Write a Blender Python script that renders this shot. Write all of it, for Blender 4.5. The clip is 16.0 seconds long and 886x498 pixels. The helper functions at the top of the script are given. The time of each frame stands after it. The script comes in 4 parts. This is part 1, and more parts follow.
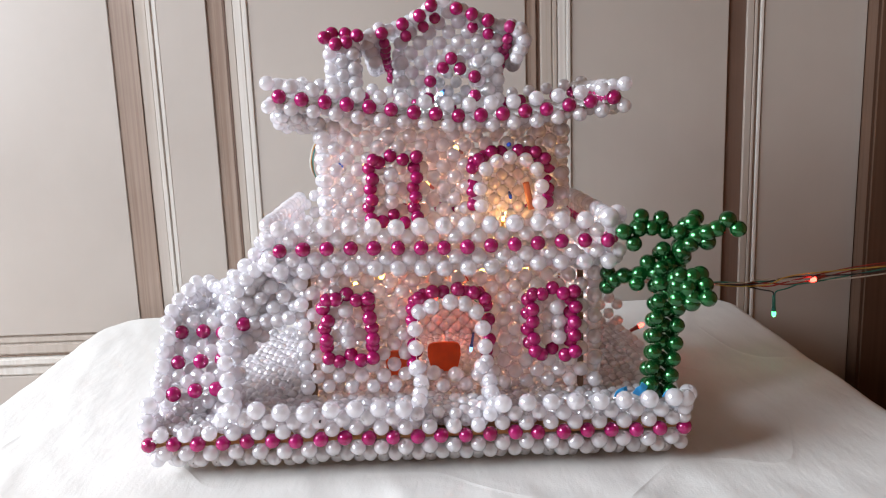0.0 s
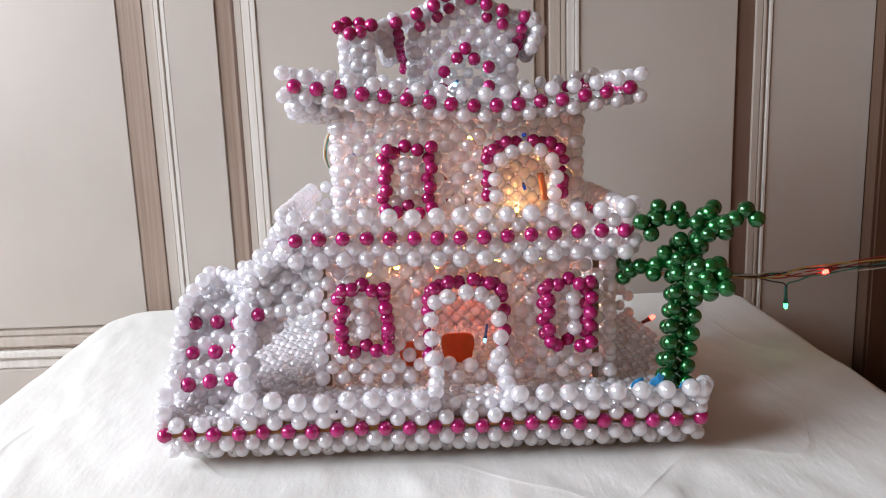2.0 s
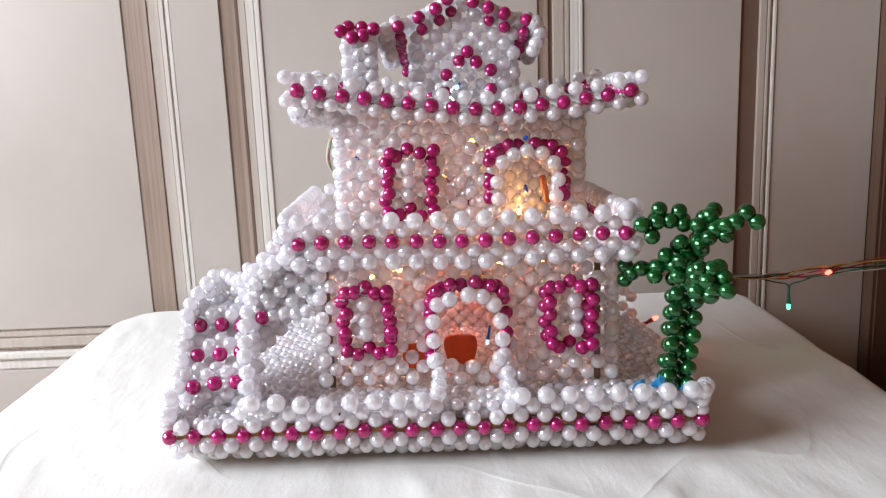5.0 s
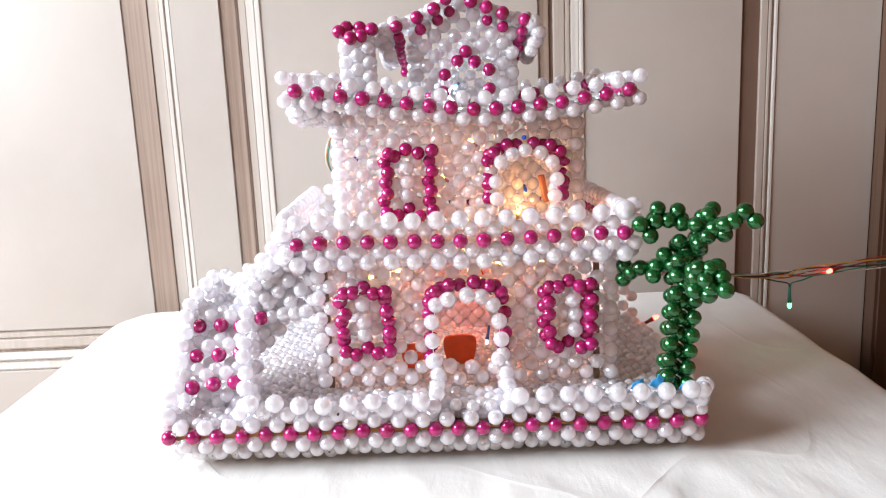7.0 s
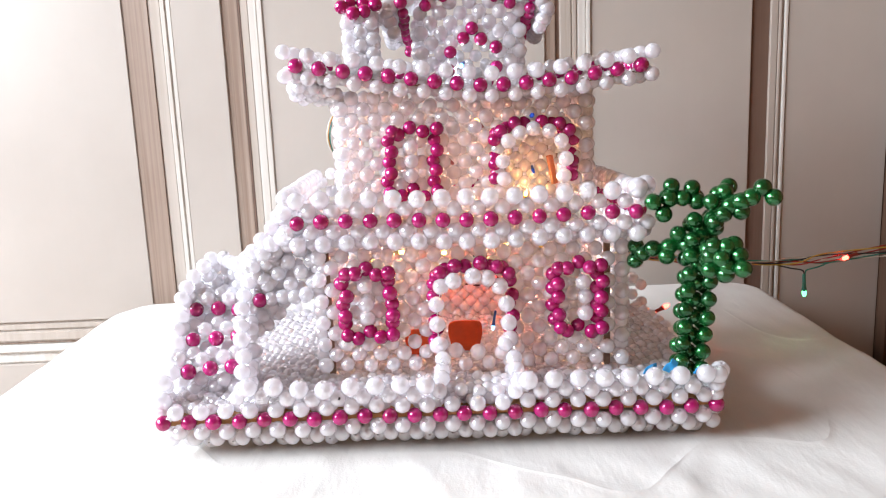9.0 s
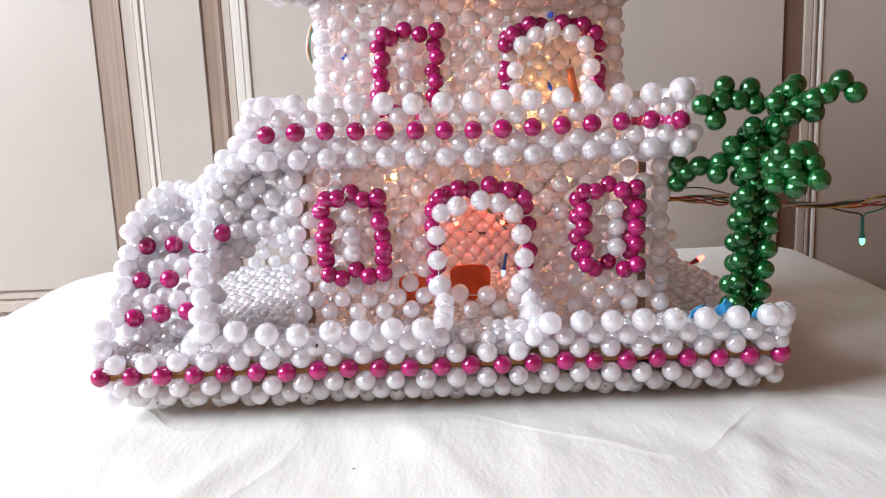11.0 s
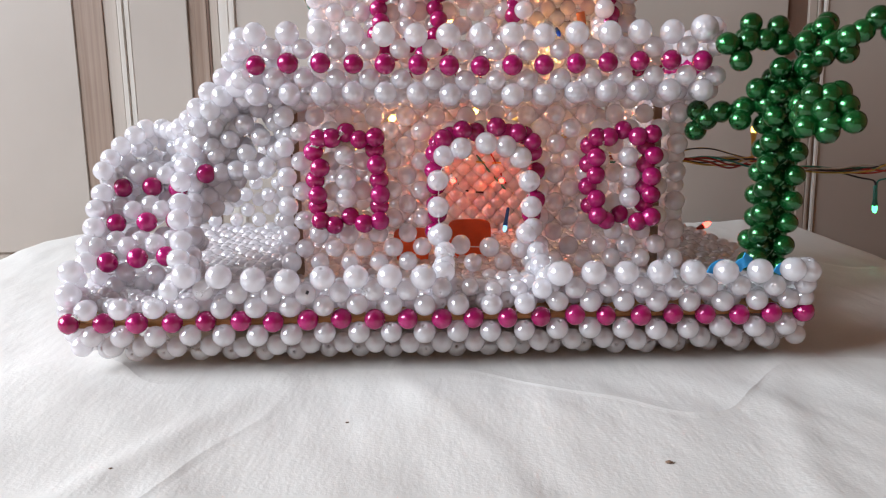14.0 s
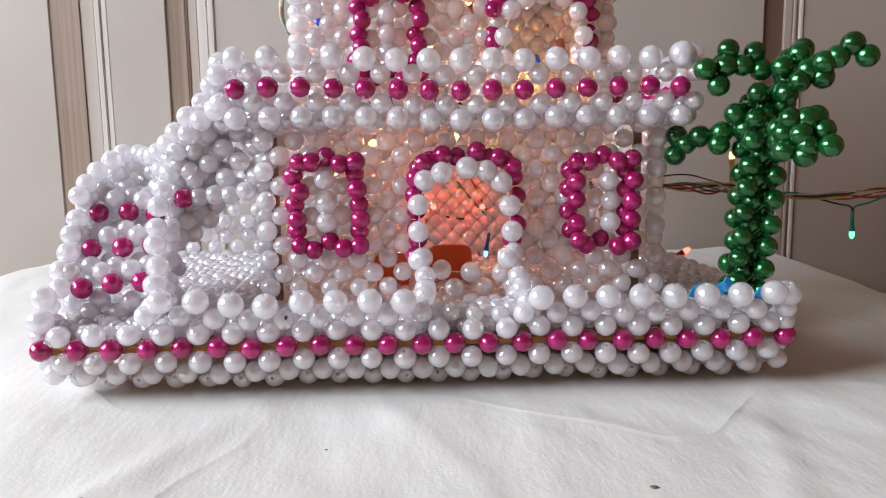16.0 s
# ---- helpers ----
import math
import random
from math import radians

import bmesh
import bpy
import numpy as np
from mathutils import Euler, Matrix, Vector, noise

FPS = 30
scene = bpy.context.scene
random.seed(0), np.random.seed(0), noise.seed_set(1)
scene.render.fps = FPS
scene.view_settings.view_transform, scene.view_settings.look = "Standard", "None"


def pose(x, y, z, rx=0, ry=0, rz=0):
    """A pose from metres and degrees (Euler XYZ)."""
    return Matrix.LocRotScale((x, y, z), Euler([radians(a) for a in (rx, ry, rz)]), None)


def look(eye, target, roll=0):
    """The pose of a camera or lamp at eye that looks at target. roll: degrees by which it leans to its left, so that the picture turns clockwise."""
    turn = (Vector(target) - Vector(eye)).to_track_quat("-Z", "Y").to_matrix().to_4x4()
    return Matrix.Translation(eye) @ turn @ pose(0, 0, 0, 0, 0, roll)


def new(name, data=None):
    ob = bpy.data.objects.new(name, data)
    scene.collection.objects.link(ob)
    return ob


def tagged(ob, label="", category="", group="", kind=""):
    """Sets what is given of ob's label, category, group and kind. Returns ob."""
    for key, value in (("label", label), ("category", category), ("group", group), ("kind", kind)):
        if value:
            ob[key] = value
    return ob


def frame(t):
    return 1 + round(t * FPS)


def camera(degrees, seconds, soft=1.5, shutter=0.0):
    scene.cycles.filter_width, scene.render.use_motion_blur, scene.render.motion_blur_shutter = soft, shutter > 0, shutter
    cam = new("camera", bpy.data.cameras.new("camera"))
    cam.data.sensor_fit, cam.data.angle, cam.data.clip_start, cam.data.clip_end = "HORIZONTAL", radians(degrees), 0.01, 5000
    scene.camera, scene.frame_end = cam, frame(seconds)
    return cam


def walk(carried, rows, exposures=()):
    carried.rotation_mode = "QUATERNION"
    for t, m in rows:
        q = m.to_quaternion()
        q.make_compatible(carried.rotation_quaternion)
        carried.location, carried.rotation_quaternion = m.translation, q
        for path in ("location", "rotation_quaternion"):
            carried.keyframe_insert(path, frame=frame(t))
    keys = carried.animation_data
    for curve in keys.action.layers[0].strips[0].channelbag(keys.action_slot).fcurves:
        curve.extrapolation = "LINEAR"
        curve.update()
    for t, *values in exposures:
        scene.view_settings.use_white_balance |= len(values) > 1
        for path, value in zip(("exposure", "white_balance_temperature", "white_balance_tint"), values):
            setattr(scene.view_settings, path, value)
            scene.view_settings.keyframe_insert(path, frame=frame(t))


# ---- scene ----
cam = camera(57.0, 16.0, 1.2)
PATH = [
    (0, (0.011, -0.412, 0.202), (0.039, 1.551, -0.177), -2.0),
    (0.5, (0.01, -0.413, 0.2), (0.049, 1.551, -0.176), -1.9),
    (1, (0.001, -0.409, 0.195), (0.035, 1.555, -0.18), -2.0),
    (1.5, (0.001, -0.41, 0.2), (0.034, 1.551, -0.192), -1.9),
    (2, (0.0, -0.411, 0.199), (0.036, 1.55, -0.19), -1.9),
    (2.5, (0.002, -0.409, 0.197), (0.032, 1.553, -0.19), -1.9),
    (3, (0.0, -0.407, 0.196), (0.028, 1.555, -0.191), -1.9),
    (3.5, (0.002, -0.408, 0.2), (0.027, 1.553, -0.194), -1.9),
    (4, (0.0, -0.41, 0.202), (0.028, 1.55, -0.195), -2.0),
    (6.5, (0.009, -0.415, 0.203), (0.008, 1.546, -0.191), -2.4),
    (7, (0.007, -0.413, 0.203), (0.012, 1.547, -0.194), -2.4),
    (7.5, (0.006, -0.415, 0.203), (0.01, 1.546, -0.188), -2.4),
    (8, (0.005, -0.416, 0.202), (0.013, 1.545, -0.188), -2.2),
    (8.2, (0.008, -0.417, 0.201), (0.012, 1.545, -0.186), -2.2),
    (10.3, (-0.003, -0.35, 0.148), (-0.002, 1.616, -0.22), -2.4),
    (10.5, (-0.001, -0.345, 0.144), (-0.001, 1.621, -0.219), -2.4),
    (11, (0.001, -0.33, 0.132), (0.01, 1.637, -0.234), -2.3),
    (11.5, (-0.001, -0.314, 0.118), (0.012, 1.652, -0.248), -2.2),
    (12, (-0.007, -0.302, 0.105), (0.013, 1.662, -0.272), -2.0),
    (12.5, (-0.008, -0.303, 0.102), (0.023, 1.659, -0.286), -1.4),
    (13, (-0.008, -0.302, 0.102), (0.036, 1.657, -0.295), -0.8),
    (13.5, (-0.008, -0.305, 0.107), (0.045, 1.654, -0.291), -0.6),
    (14, (-0.009, -0.308, 0.108), (0.053, 1.654, -0.275), -0.8),
    (14.5, (-0.009, -0.307, 0.107), (0.061, 1.657, -0.265), -0.9),
    (15, (-0.01, -0.308, 0.108), (0.066, 1.659, -0.246), -0.9),
    (15.5, (-0.01, -0.307, 0.107), (0.081, 1.664, -0.222), -0.9),
    (16, (-0.009, -0.306, 0.105), (0.102, 1.667, -0.204), -0.7),
]
EXPOSURES = [(0.0, -0.08), (1.0, -0.02), (2.0, -0.13), (4.0, -0.15), (6.3, 0.35), (7.0, 0.46), (8.0, 0.47), (10.5, 0.32), (11.0, 0.21), (11.5, 0.03), (12.0, -0.24), (12.5, -0.29), (13.0, -0.27), (14.5, -0.23), (16.0, -0.19)]
walk(cam, [(t, look(eye, target, roll)) for t, eye, target, roll in PATH], EXPOSURES)

# ---- world and light ----
world = bpy.data.worlds.new("daylight")
world.use_nodes = True
scene.world = world
wn = world.node_tree.nodes
sky = wn.new("ShaderNodeTexSky")
sky.sky_type = "NISHITA"
sky.sun_disc = False
sky.sun_elevation, sky.sun_rotation = radians(40), radians(-100)
world.node_tree.links.new(sky.outputs[0], wn["Background"].inputs[0])
wn["Background"].inputs[1].default_value = 0.10


def area_lamp(name, where, target, sx, sy, watts, colour):
    data = bpy.data.lights.new(name, "AREA")
    data.shape, data.size, data.size_y, data.energy, data.color = "RECTANGLE", sx, sy, watts, colour
    ob = new(name, data)
    ob.matrix_world = look(where, target)
    return ob


def point_lamp(name, where, watts, colour, radius=0.003):
    data = bpy.data.lights.new(name, "POINT")
    data.energy, data.color, data.shadow_soft_size = watts, colour, radius
    ob = new(name, data)
    ob.location = where
    return ob


# the sky's light in the window's opening
area_lamp("window_daylight", (-1.20, -0.27, 0.64), (0.0, 0.0, 0.05), 0.96, 0.60, 41.0, (0.890, 0.978, 1.09))
# the smaller opening behind the camera
area_lamp("doorway_daylight", (-0.72, -1.54, 0.50), (0.0, 0.0, 0.08), 0.10, 0.15, 0.9, (1.06, 0.94, 0.82))

# ---- materials ----


def material(name):
    m = bpy.data.materials.new(name)
    m.use_nodes = True
    nt = m.node_tree
    return m, nt, nt.nodes["Principled BSDF"], nt.nodes["Material Output"]


def noise_tex(nt, scale, detail=4.0, rough=0.6, stretch=None):
    tc = nt.nodes.new("ShaderNodeTexCoord")
    n = nt.nodes.new("ShaderNodeTexNoise")
    n.inputs["Scale"].default_value = scale
    n.inputs["Detail"].default_value = detail
    n.inputs["Roughness"].default_value = rough
    if stretch:
        mp = nt.nodes.new("ShaderNodeMapping")
        mp.inputs["Scale"].default_value = stretch
        nt.links.new(tc.outputs["Object"], mp.inputs[0])
        nt.links.new(mp.outputs[0], n.inputs["Vector"])
    else:
        nt.links.new(tc.outputs["Object"], n.inputs["Vector"])
    return n


def ramp(nt, fac, stops):
    r = nt.nodes.new("ShaderNodeValToRGB")
    while len(r.color_ramp.elements) < len(stops):
        r.color_ramp.elements.new(0.5)
    for e, (p, c) in zip(r.color_ramp.elements, stops):
        e.position, e.color = p, (*c, 1)
    nt.links.new(fac, r.inputs[0])
    return r


def bump(nt, bsdf, fac, strength, distance):
    b = nt.nodes.new("ShaderNodeBump")
    b.inputs["Strength"].default_value, b.inputs["Distance"].default_value = strength, distance
    nt.links.new(fac, b.inputs["Height"])
    nt.links.new(b.outputs[0], bsdf.inputs["Normal"])


def pearl_material(name, lo, hi, roughness, glow_through, metallic=0.0, coat=1.0, clear=0.0, coat_ior=2.1):
    """A pearl-coated bead: glossy coat, shade varying from bead to bead, some light passing through."""
    m, nt, b, out = material(name)
    info = nt.nodes.new("ShaderNodeObjectInfo")
    r = ramp(nt, info.outputs["Random"], [(0.0, lo), (1.0, hi)])
    n = noise_tex(nt, 3.0, 3.0, 0.5)
    mix = nt.nodes.new("ShaderNodeMixRGB")
    mix.blend_type = "MULTIPLY"
    mix.inputs[0].default_value = 0.18
    nt.links.new(r.outputs[0], mix.inputs[1])
    r2 = ramp(nt, n.outputs[0], [(0.3, (0.84, 0.81, 0.84)), (0.65, (1, 1, 1))])
    nt.links.new(r2.outputs[0], mix.inputs[2])
    nt.links.new(mix.outputs[0], b.inputs["Base Color"])
    b.inputs["Roughness"].default_value = roughness
    b.inputs["Metallic"].default_value = metallic
    b.inputs["Coat Weight"].default_value = coat
    b.inputs["Coat Roughness"].default_value = 0.025
    b.inputs["Coat IOR"].default_value = coat_ior
    b.inputs["Transmission Weight"].default_value = clear
    b.inputs["Sheen Weight"].default_value = 0.0
    bump(nt, b, n.outputs[0], 0.08, 0.3)
    if glow_through:
        tr = nt.nodes.new("ShaderNodeBsdfTranslucent")
        nt.links.new(mix.outputs[0], tr.inputs[0])
        ms = nt.nodes.new("ShaderNodeMixShader")
        ms.inputs[0].default_value = glow_through
        nt.links.new(b.outputs[0], ms.inputs[1])
        nt.links.new(tr.outputs[0], ms.inputs[2])
        nt.links.new(ms.outputs[0], out.inputs[0])
    return m


PEARL = pearl_material("white_pearl", (0.965, 0.952, 0.975), (0.995, 0.985, 0.998), 0.12, 0.46, 0.34)
CLEAR = pearl_material("milky_pearl", (0.965, 0.945, 0.970), (0.995, 0.98, 0.992), 0.14, 0.44, 0.32, 1.0, 0.14)
PINK = pearl_material("magenta_pearl", (0.40, 0.006, 0.115), (0.51, 0.012, 0.170), 0.20, 0.10, 0.28, 1.0, 0.0, 1.5)
GREEN = pearl_material("green_metallic_pearl", (0.004, 0.085, 0.016), (0.009, 0.145, 0.030), 0.23, 0.0, 0.68, 1.0, 0.0, 1.5)


def plain_material(name, colour, roughness=0.5, metallic=0.0, spread=0.12, scale=60.0, relief=0.0):
    m, nt, b, out = material(name)
    n = noise_tex(nt, scale)
    lo = tuple(c * (1 - spread) for c in colour)
    hi = tuple(min(1, c * (1 + spread)) for c in colour)
    r = ramp(nt, n.outputs[0], [(0.35, lo), (0.65, hi)])
    nt.links.new(r.outputs[0], b.inputs["Base Color"])
    b.inputs["Roughness"].default_value, b.inputs["Metallic"].default_value = roughness, metallic
    if relief:
        bump(nt, b, n.outputs[0], 0.3, relief)
    return m


def glow_material(name, colour, strength):
    m, nt, b, out = material(name)
    b.inputs["Base Color"].default_value = (*colour, 1)
    b.inputs["Roughness"].default_value = 0.15
    b.inputs["Emission Color"].default_value = (*colour, 1)
    b.inputs["Emission Strength"].default_value = strength
    return m


def cloth_material():
    m, nt, b, out = material("cotton_cloth")
    big = noise_tex(nt, 7.0, 5.0, 0.6)
    r = ramp(nt, big.outputs[0], [(0.3, (0.60, 0.572, 0.530)), (0.7, (0.69, 0.665, 0.622))])
    nt.links.new(r.outputs[0], b.inputs["Base Color"])
    b.inputs["Roughness"].default_value = 0.9
    b.inputs["Sheen Weight"].default_value = 0.15
    weave_n = noise_tex(nt, 900.0, 2.0, 0.5)
    b1 = nt.nodes.new("ShaderNodeBump")
    b1.inputs["Strength"].default_value, b1.inputs["Distance"].default_value = 0.35, 0.0003
    nt.links.new(weave_n.outputs[0], b1.inputs["Height"])
    fold = noise_tex(nt, 19.0, 5.0, 0.6, (1.0, 0.32, 1.0))
    b2 = nt.nodes.new("ShaderNodeBump")
    b2.inputs["Strength"].default_value, b2.inputs["Distance"].default_value = 0.55, 0.0032
    nt.links.new(fold.outputs[0], b2.inputs["Height"])
    nt.links.new(b1.outputs[0], b2.inputs["Normal"])
    fine = noise_tex(nt, 110.0, 5.0, 0.65, (1.0, 0.35, 1.0))
    b3 = nt.nodes.new("ShaderNodeBump")
    b3.inputs["Strength"].default_value, b3.inputs["Distance"].default_value = 0.20, 0.0011
    nt.links.new(fine.outputs[0], b3.inputs["Height"])
    nt.links.new(b2.outputs[0], b3.inputs["Normal"])
    # thin meandering creases, only here and there
    line_n = noise_tex(nt, 5.5, 1.5, 0.45, (1.0, 0.55, 1.0))
    ridge = ramp(nt, line_n.outputs[0], [(0.470, (0, 0, 0)), (0.488, (0.35, 0.35, 0.35)), (0.500, (1, 1, 1)), (0.506, (0.3, 0.3, 0.3)), (0.530, (0, 0, 0))])
    where = ramp(nt, noise_tex(nt, 9.0, 2.0, 0.5).outputs[0], [(0.42, (0, 0, 0)), (0.60, (1, 1, 1))])
    mask = nt.nodes.new("ShaderNodeMixRGB")
    mask.blend_type = "MULTIPLY"
    mask.inputs[0].default_value = 1.0
    nt.links.new(ridge.outputs[0], mask.inputs[1])
    nt.links.new(where.outputs[0], mask.inputs[2])
    b4 = nt.nodes.new("ShaderNodeBump")
    b4.inputs["Strength"].default_value, b4.inputs["Distance"].default_value = 0.5, 0.0016
    nt.links.new(mask.outputs[0], b4.inputs["Height"])
    nt.links.new(b3.outputs[0], b4.inputs["Normal"])
    nt.links.new(b4.outputs[0], b.inputs["Normal"])
    return m


def door_paint(name, lo, hi, streak_lo, streak_hi, streaks):
    """Old gloss paint on wood: vertical brush streaks and blotches."""
    m, nt, b, out = material(name)
    blot = noise_tex(nt, 5.0, 5.0, 0.6)
    r = ramp(nt, blot.outputs[0], [(0.3, lo), (0.7, hi)])
    st = noise_tex(nt, 210.0, 4.0, 0.65, (1.0, 1.0, 0.012))
    r2 = ramp(nt, st.outputs[0], [(0.35, streak_lo), (0.62, streak_hi)])
    mix = nt.nodes.new("ShaderNodeMixRGB")
    mix.blend_type = "MULTIPLY"
    mix.inputs[0].default_value = streaks
    nt.links.new(r.outputs[0], mix.inputs[1])
    nt.links.new(r2.outputs[0], mix.inputs[2])
    nt.links.new(mix.outputs[0], b.inputs["Base Color"])
    b.inputs["Roughness"].default_value = 0.42
    bump(nt, b, st.outputs[0] if streaks > 0.2 else blot.outputs[0], 0.12, 0.002 if streaks > 0.2 else 0.006)
    return m


CLOTH = cloth_material()
PAINT = door_paint("cream_door_paint", (0.405, 0.352, 0.306), (0.46, 0.405, 0.356), (0.95, 0.94, 0.93), (1, 1, 1), 0.12)
CREAM = door_paint("worn_cream_moulding", (0.42, 0.36, 0.31), (0.50, 0.435, 0.38), (0.80, 0.76, 0.70), (1, 1, 1), 0.6)
TRIM = door_paint("worn_moulding_paint", (0.58, 0.54, 0.49), (0.66, 0.62, 0.57), (0.78, 0.73, 0.68), (1, 1, 1), 0.6)
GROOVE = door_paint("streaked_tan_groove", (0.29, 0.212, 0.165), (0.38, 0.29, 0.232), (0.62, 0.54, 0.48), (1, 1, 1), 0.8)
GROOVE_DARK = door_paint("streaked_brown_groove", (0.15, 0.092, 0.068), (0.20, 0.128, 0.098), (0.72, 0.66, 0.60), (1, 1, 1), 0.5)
DARKWOOD = door_paint("dark_brown_frame", (0.085, 0.045, 0.028), (0.12, 0.066, 0.042), (0.6, 0.55, 0.5), (1, 1, 1), 0.6)
# walls and ceiling out of view: brown tones chosen so bounced light warms the shade
BOUNCE_WALL = plain_material("warm_bounce_wall", (0.36, 0.175, 0.085), 0.85, 0, 0.06, 9.0, 0.002)
BOUNCE_CEIL = plain_material("warm_bounce_ceiling", (0.42, 0.36, 0.31), 0.9, 0, 0.04, 8.0, 0.002)
FLOORING = plain_material("floor_cement", (0.28, 0.18, 0.12), 0.5, 0, 0.2, 12.0, 0.002)
CARD = plain_material("brown_card", (0.50, 0.25, 0.09), 0.7, 0, 0.2, 150.0, 0.0005)
STICK = plain_material("dark_wood_stick", (0.20, 0.13, 0.085), 0.6, 0, 0.25, 200.0, 0.0005)
TREE_THREAD = plain_material("dark_green_thread", (0.012, 0.055, 0.022), 0.3, 0, 0.05, 300.0)
THREAD = plain_material("nylon_thread", (0.72, 0.70, 0.70), 0.25, 0, 0.05, 300.0)
TIE = plain_material("blue_plastic", (0.04, 0.36, 0.74), 0.4, 0, 0.1, 200.0)
TAG = plain_material("orange_plastic", (0.74, 0.095, 0.018), 0.38, 0, 0.08, 120.0)
# the sheet's peach colour carries the lamps' glow into the bead gaps
GLOW_LINING = plain_material("glow_toned_lining", (0.78, 0.62, 0.52), 0.8, 0, 0.06, 80.0, 0.0004)
TABLEWOOD = plain_material("table_wood", (0.30, 0.19, 0.11), 0.5, 0, 0.2, 30.0, 0.001)
BAG = plain_material("dark_blue_fabric", (0.012, 0.014, 0.022), 0.8, 0, 0.3, 40.0, 0.003)
WIRES = {
    "red": plain_material("red_wire", (0.30, 0.03, 0.02), 0.4),
    "green": plain_material("green_wire", (0.02, 0.20, 0.15), 0.4),
    "yellow": plain_material("yellow_wire", (0.50, 0.33, 0.06), 0.4),
    "white": plain_material("grey_wire", (0.50, 0.46, 0.40), 0.4),
    "black": plain_material("black_wire", (0.03, 0.025, 0.03), 0.4),
    "blue": plain_material("blue_wire", (0.02, 0.10, 0.38), 0.4),
    "brown": plain_material("salmon_sleeve", (0.50, 0.16, 0.07), 0.4),
}
LED_GLOW = {
    "red": glow_material("red_led", (1.0, 0.030, 0.020), 22.0),
    "green": glow_material("green_led", (0.10, 1.0, 0.32), 4.0),
    "yellow": glow_material("yellow_led", (1.0, 0.62, 0.12), 9.0),
    "cyan": glow_material("cyan_led", (0.25, 0.62, 1.0), 2.2),
    "blue": glow_material("blue_led", (0.02, 0.07, 0.42), 0.5),
}

# ---- building helpers ----
random.seed(5)


def mesh_from(name, verts, faces, mat, smooth=True):
    me = bpy.data.meshes.new(name)
    me.from_pydata([tuple(v) for v in verts], [], faces)
    me.materials.append(mat)
    if smooth:
        me.polygons.foreach_set("use_smooth", [True] * len(me.polygons))
    me.update()
    return me


def part(name, bm, mat, parent, label=""):
    """Link a bmesh or mesh as one object under a thing or a part."""
    if isinstance(bm, bmesh.types.BMesh):
        me = bpy.data.meshes.new(name)
        bm.to_mesh(me)
        bm.free()
        me.materials.append(mat)
    else:
        me = bm
    ob = new(name, me)
    ob.parent = parent
    return tagged(ob, label=label)


def thing(name, label, category, group="", kind=""):
    ob = new(name)
    ob.empty_display_size = 0.01
    return tagged(ob, label, category, group, kind)


def box_bm(x0, x1, y0, y1, z0, z1, bevel=0.0, segments=2):
    bm = bmesh.new()
    bmesh.ops.create_cube(bm, size=1.0)
    for v in bm.verts:
        v.co = Vector(((x0 + x1) / 2 + v.co.x * (x1 - x0), (y0 + y1) / 2 + v.co.y * (y1 - y0), (z0 + z1) / 2 + v.co.z * (z1 - z0)))
    if bevel:
        bmesh.ops.bevel(bm, geom=bm.edges[:], offset=bevel, segments=segments, affect="EDGES")
    return bm


def tube_mesh(name, paths, radius, mat, sides=6):
    """Round tubes along polylines, as one mesh."""
    verts, faces = [], []
    for pts in paths:
        pts = [Vector(p) for p in pts]
        base = len(verts)
        for i, p in enumerate(pts):
            d = (pts[min(i + 1, len(pts) - 1)] - pts[max(i - 1, 0)]).normalized()
            u = d.cross(Vector((0.13, 0.31, 0.94))).normalized()
            w = d.cross(u)
            for k in range(sides):
                ang = 2 * math.pi * k / sides
                verts.append(p + radius * (math.cos(ang) * u + math.sin(ang) * w))
        for i in range(len(pts) - 1):
            for k in range(sides):
                k2 = (k + 1) % sides
                faces.append((base + i * sides + k, base + i * sides + k2, base + (i + 1) * sides + k2, base + (i + 1) * sides + k))
    return mesh_from(name, verts, faces, mat)


def smooth_path(points, n=24):
    """Catmull-Rom curve through a few points."""
    p = [Vector(q) for q in points]
    p = [2 * p[0] - p[1], *p, 2 * p[-1] - p[-2]]
    out = []
    for i in range(1, len(p) - 2):
        for k in range(n):
            t = k / n
            a, b, c, d = p[i - 1], p[i], p[i + 1], p[i + 2]
            out.append(0.5 * ((2 * b) + (c - a) * t + (2 * a - 5 * b + 4 * c - d) * t * t + (3 * b - a - 3 * c + d) * t ** 3))
    out.append(p[-2])
    return out


def bead_verts(segments=20, rings=12, hole=0.062):
    """A round bead of unit diameter, drilled along z."""
    prof = []
    a0 = math.asin(hole * 2)
    prof.append((hole * 0.7, 0.44))
    for i in range(rings + 1):
        t = a0 + (math.pi - 2 * a0) * i / rings
        prof.append((0.5 * math.sin(t), 0.5 * math.cos(t)))
    prof.append((hole * 0.7, -0.44))
    verts = [(r * math.cos(2 * math.pi * k / segments), r * math.sin(2 * math.pi * k / segments), z) for r, z in prof for k in range(segments)]
    faces = []
    for i in range(len(prof) - 1):
        for k in range(segments):
            k2 = (k + 1) % segments
            faces.append((i * segments + k, (i + 1) * segments + k, (i + 1) * segments + k2, i * segments + k2))
    return verts, faces


BV, BF = bead_verts()
BEADS = {m.name: mesh_from("bead_" + m.name, BV, BF, m) for m in (PEARL, CLEAR, PINK, GREEN)}
A = 0.013  # cell of the bead weave
D = 0.0084  # common bead
BIG = 0.0099  # large bead of the rails


